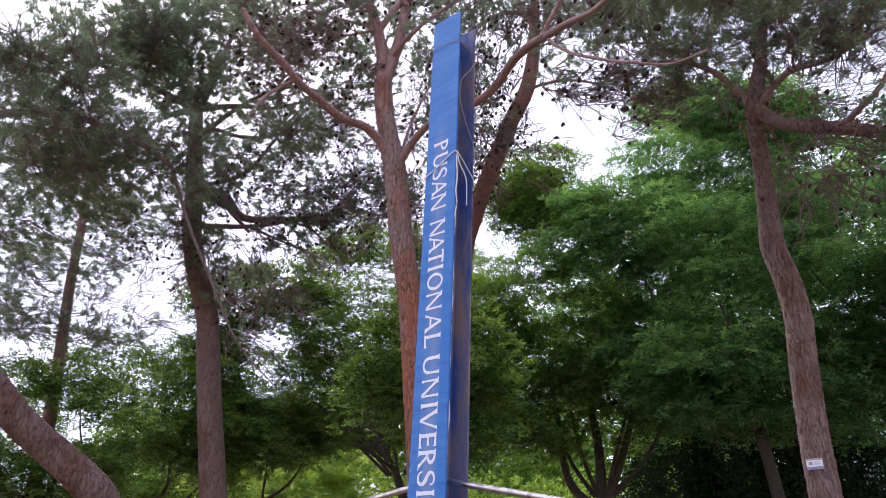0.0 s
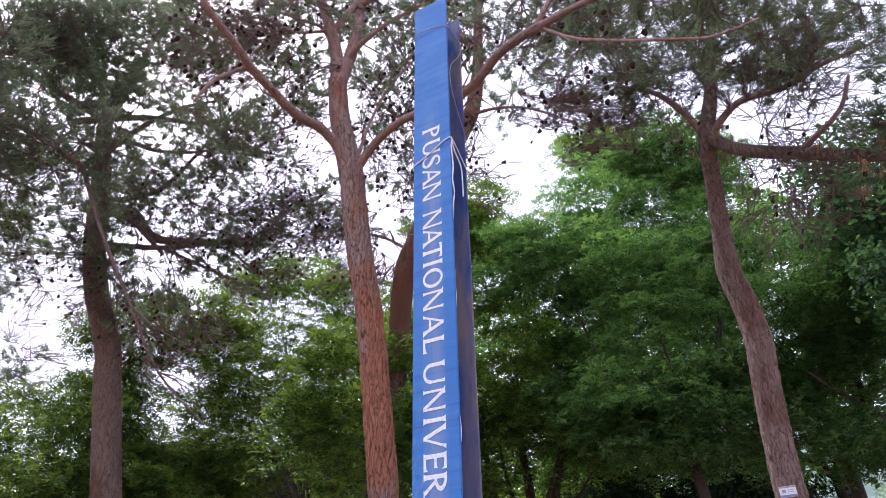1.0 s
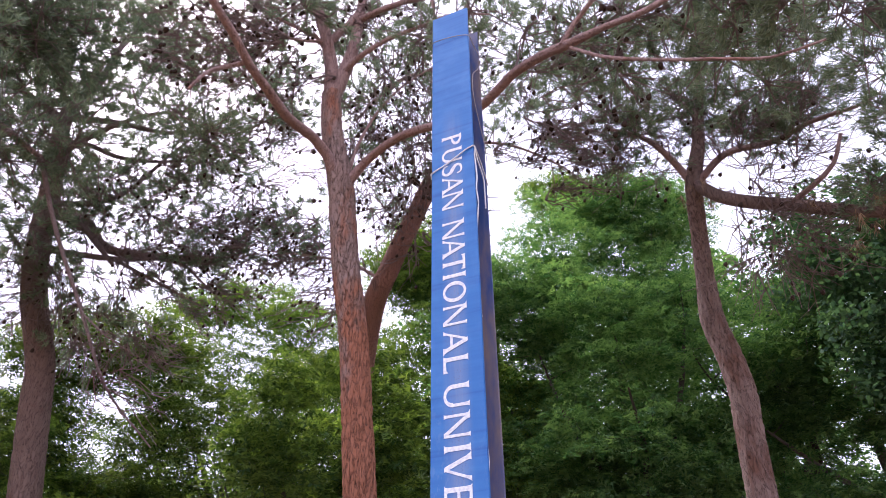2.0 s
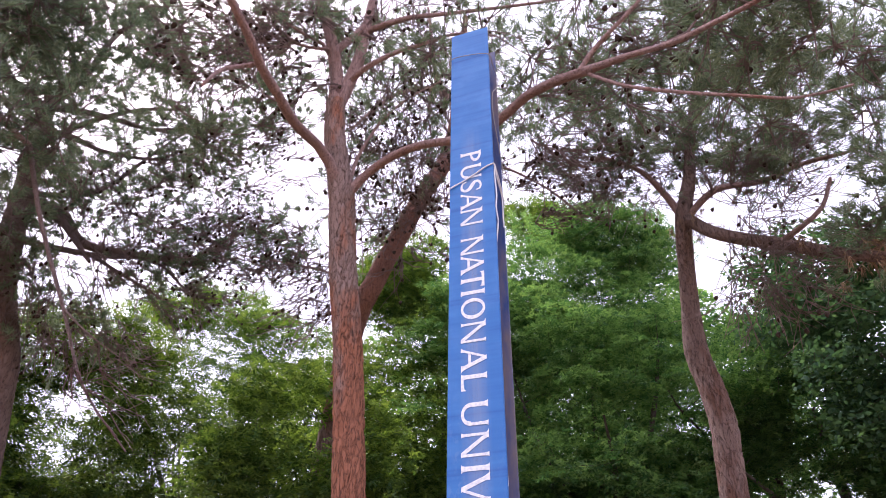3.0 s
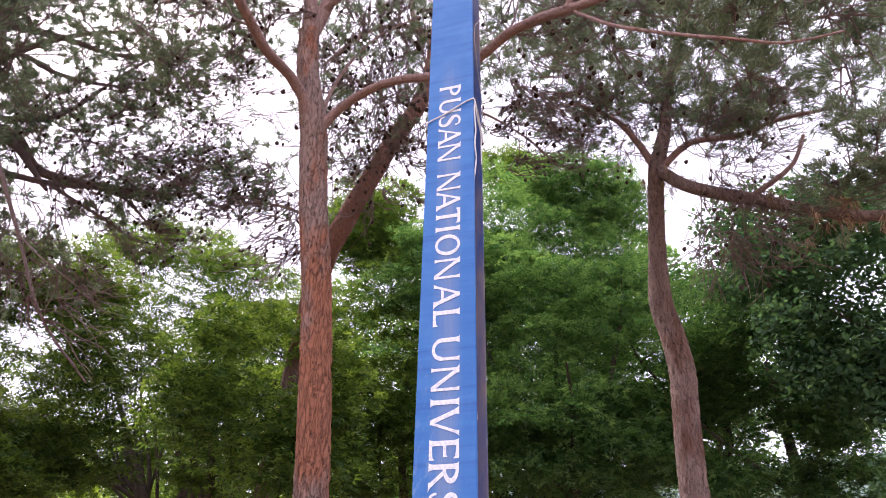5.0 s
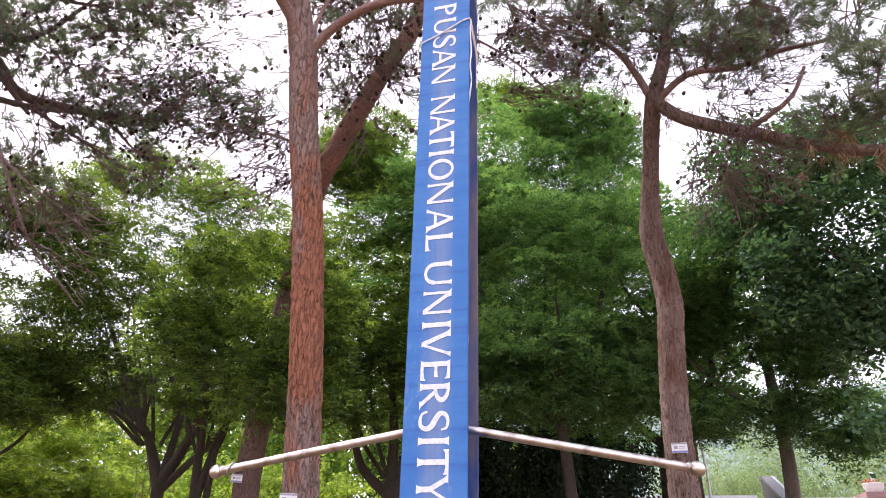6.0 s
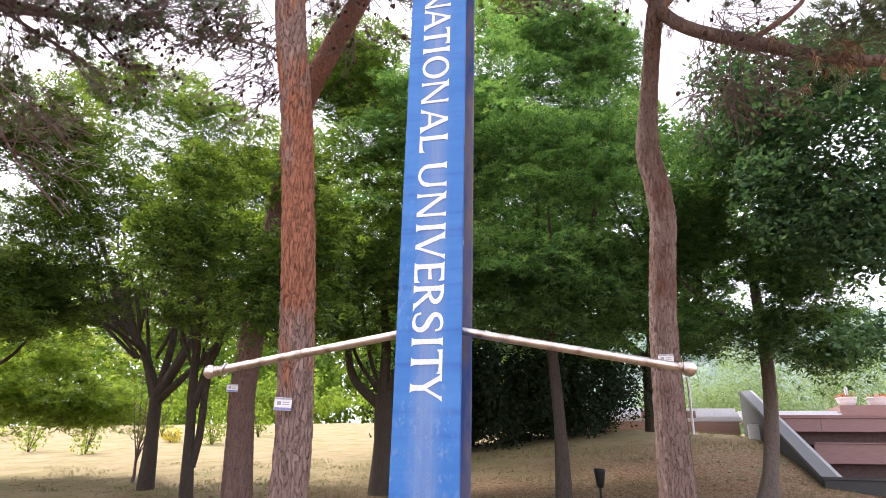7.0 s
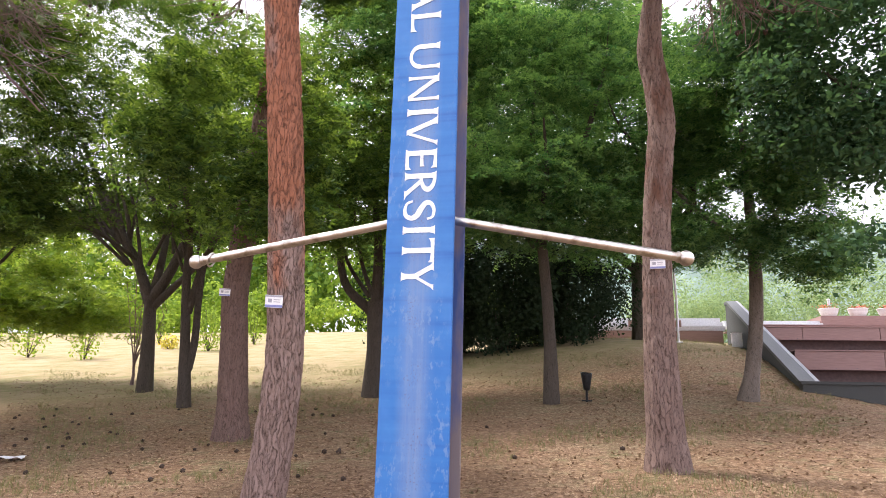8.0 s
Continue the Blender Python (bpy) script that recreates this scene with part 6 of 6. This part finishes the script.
def straw():
    """Fallen pine needles lying flat."""
    rg = np.random.default_rng(131)
    n = 85000
    u = 3.0 + 11.5 * rg.uniform(0, 1, n) ** 1.3
    s = rg.uniform(-0.85, 0.85, n) * u
    x, y = LAND[0] + 0.3185 * u + 0.948 * s, LAND[1] + 0.948 * u - 0.3185 * s
    c = np.stack((x, y, ground(x, y) + 0.012 + rg.uniform(0, 0.012, n)), 1)
    a = rg.uniform(0, 6.283, n)
    d = np.stack((np.cos(a), np.sin(a), rg.normal(size=n) * 0.12), 1) * rg.uniform(0.05, 0.12, n)[:, None]
    w = np.stack((-np.sin(a), np.cos(a), np.zeros(n)), 1) * rg.uniform(0.002, 0.0045, n)[:, None]
    v = np.stack((c - d * 0.5 - w, c - d * 0.5 + w, c + d * 0.5), axis=1).reshape(-1, 3)
    tagged(solid("needle_straw", v, np.arange(3 * n).reshape(-1, 3), DEAD_LEAF), "tan fallen pine needles covering the slope", "litter", kind="stuff")


straw()


def ground_cones():
    rg = np.random.default_rng(120)
    bm = bmesh.new()
    bmesh.ops.create_icosphere(bm, subdivisions=1, radius=1.0)
    bv = np.array([q.co[:] for q in bm.verts])
    bf = np.array([[q.index for q in g.verts] for g in bm.faces])
    bm.free()
    ch = []
    for _ in range(70):
        u, s = rg.uniform(6.0, 12), rg.uniform(-7, -0.8) if rg.uniform() < 0.9 else rg.uniform(-1, 4)
        x, y = LAND[0] + 0.3185 * u + 0.948 * s, LAND[1] + 0.948 * u - 0.3185 * s
        ch.append((bv * rg.uniform(0.022, 0.036) * np.array([1, 1.2, 0.85]) + np.array([x, y, gz(x, y) + 0.02]), bf))
    v, f = joined(ch)
    tagged(solid("fallen_cones", v, f, CONE), "dark fallen pine cones on the litter", "cones", kind="stuff")


ground_cones()


def paper_scrap():
    rg = np.random.default_rng(7)
    x, y = -2.92, 10.0
    bm = bmesh.new()
    bmesh.ops.create_grid(bm, x_segments=6, y_segments=4, size=0.5)
    for v in bm.verts:
        v.co = Vector((v.co.x * 0.3, v.co.y * 0.2, 0.02 + rg.uniform(0, 0.03)))
    ob = part("paper_scrap", bm, PAPER)
    ob.location = (x, y, gz(x, y) + 0.01)
    tagged(ob, "crumpled white paper scrap lying on the litter", "litter")


paper_scrap()


def short_pole():
    p = holder("short_pole")
    p.matrix_world = TERR @ pose(4.35, 11.6, 4.30)
    v, f = sweep(np.array([(0, 0, 0), (0, 0, 0.4), (0, 0, 0.8)]), [0.055, 0.05, 0.05], 14)
    solid("shaft", v, f, PALE_BOARD, p, smooth=True)
    v, f = sweep(np.array([(0, 0, 0.8), (0, 0, 0.83), (0, 0, 0.86)]), [0.06, 0.06, 0.03], 14)
    solid("cap", v, f, PALE_BOARD, p, smooth=True)
    tagged(p, "short pale metal pole behind the flower bowls", "pole")


short_pole()
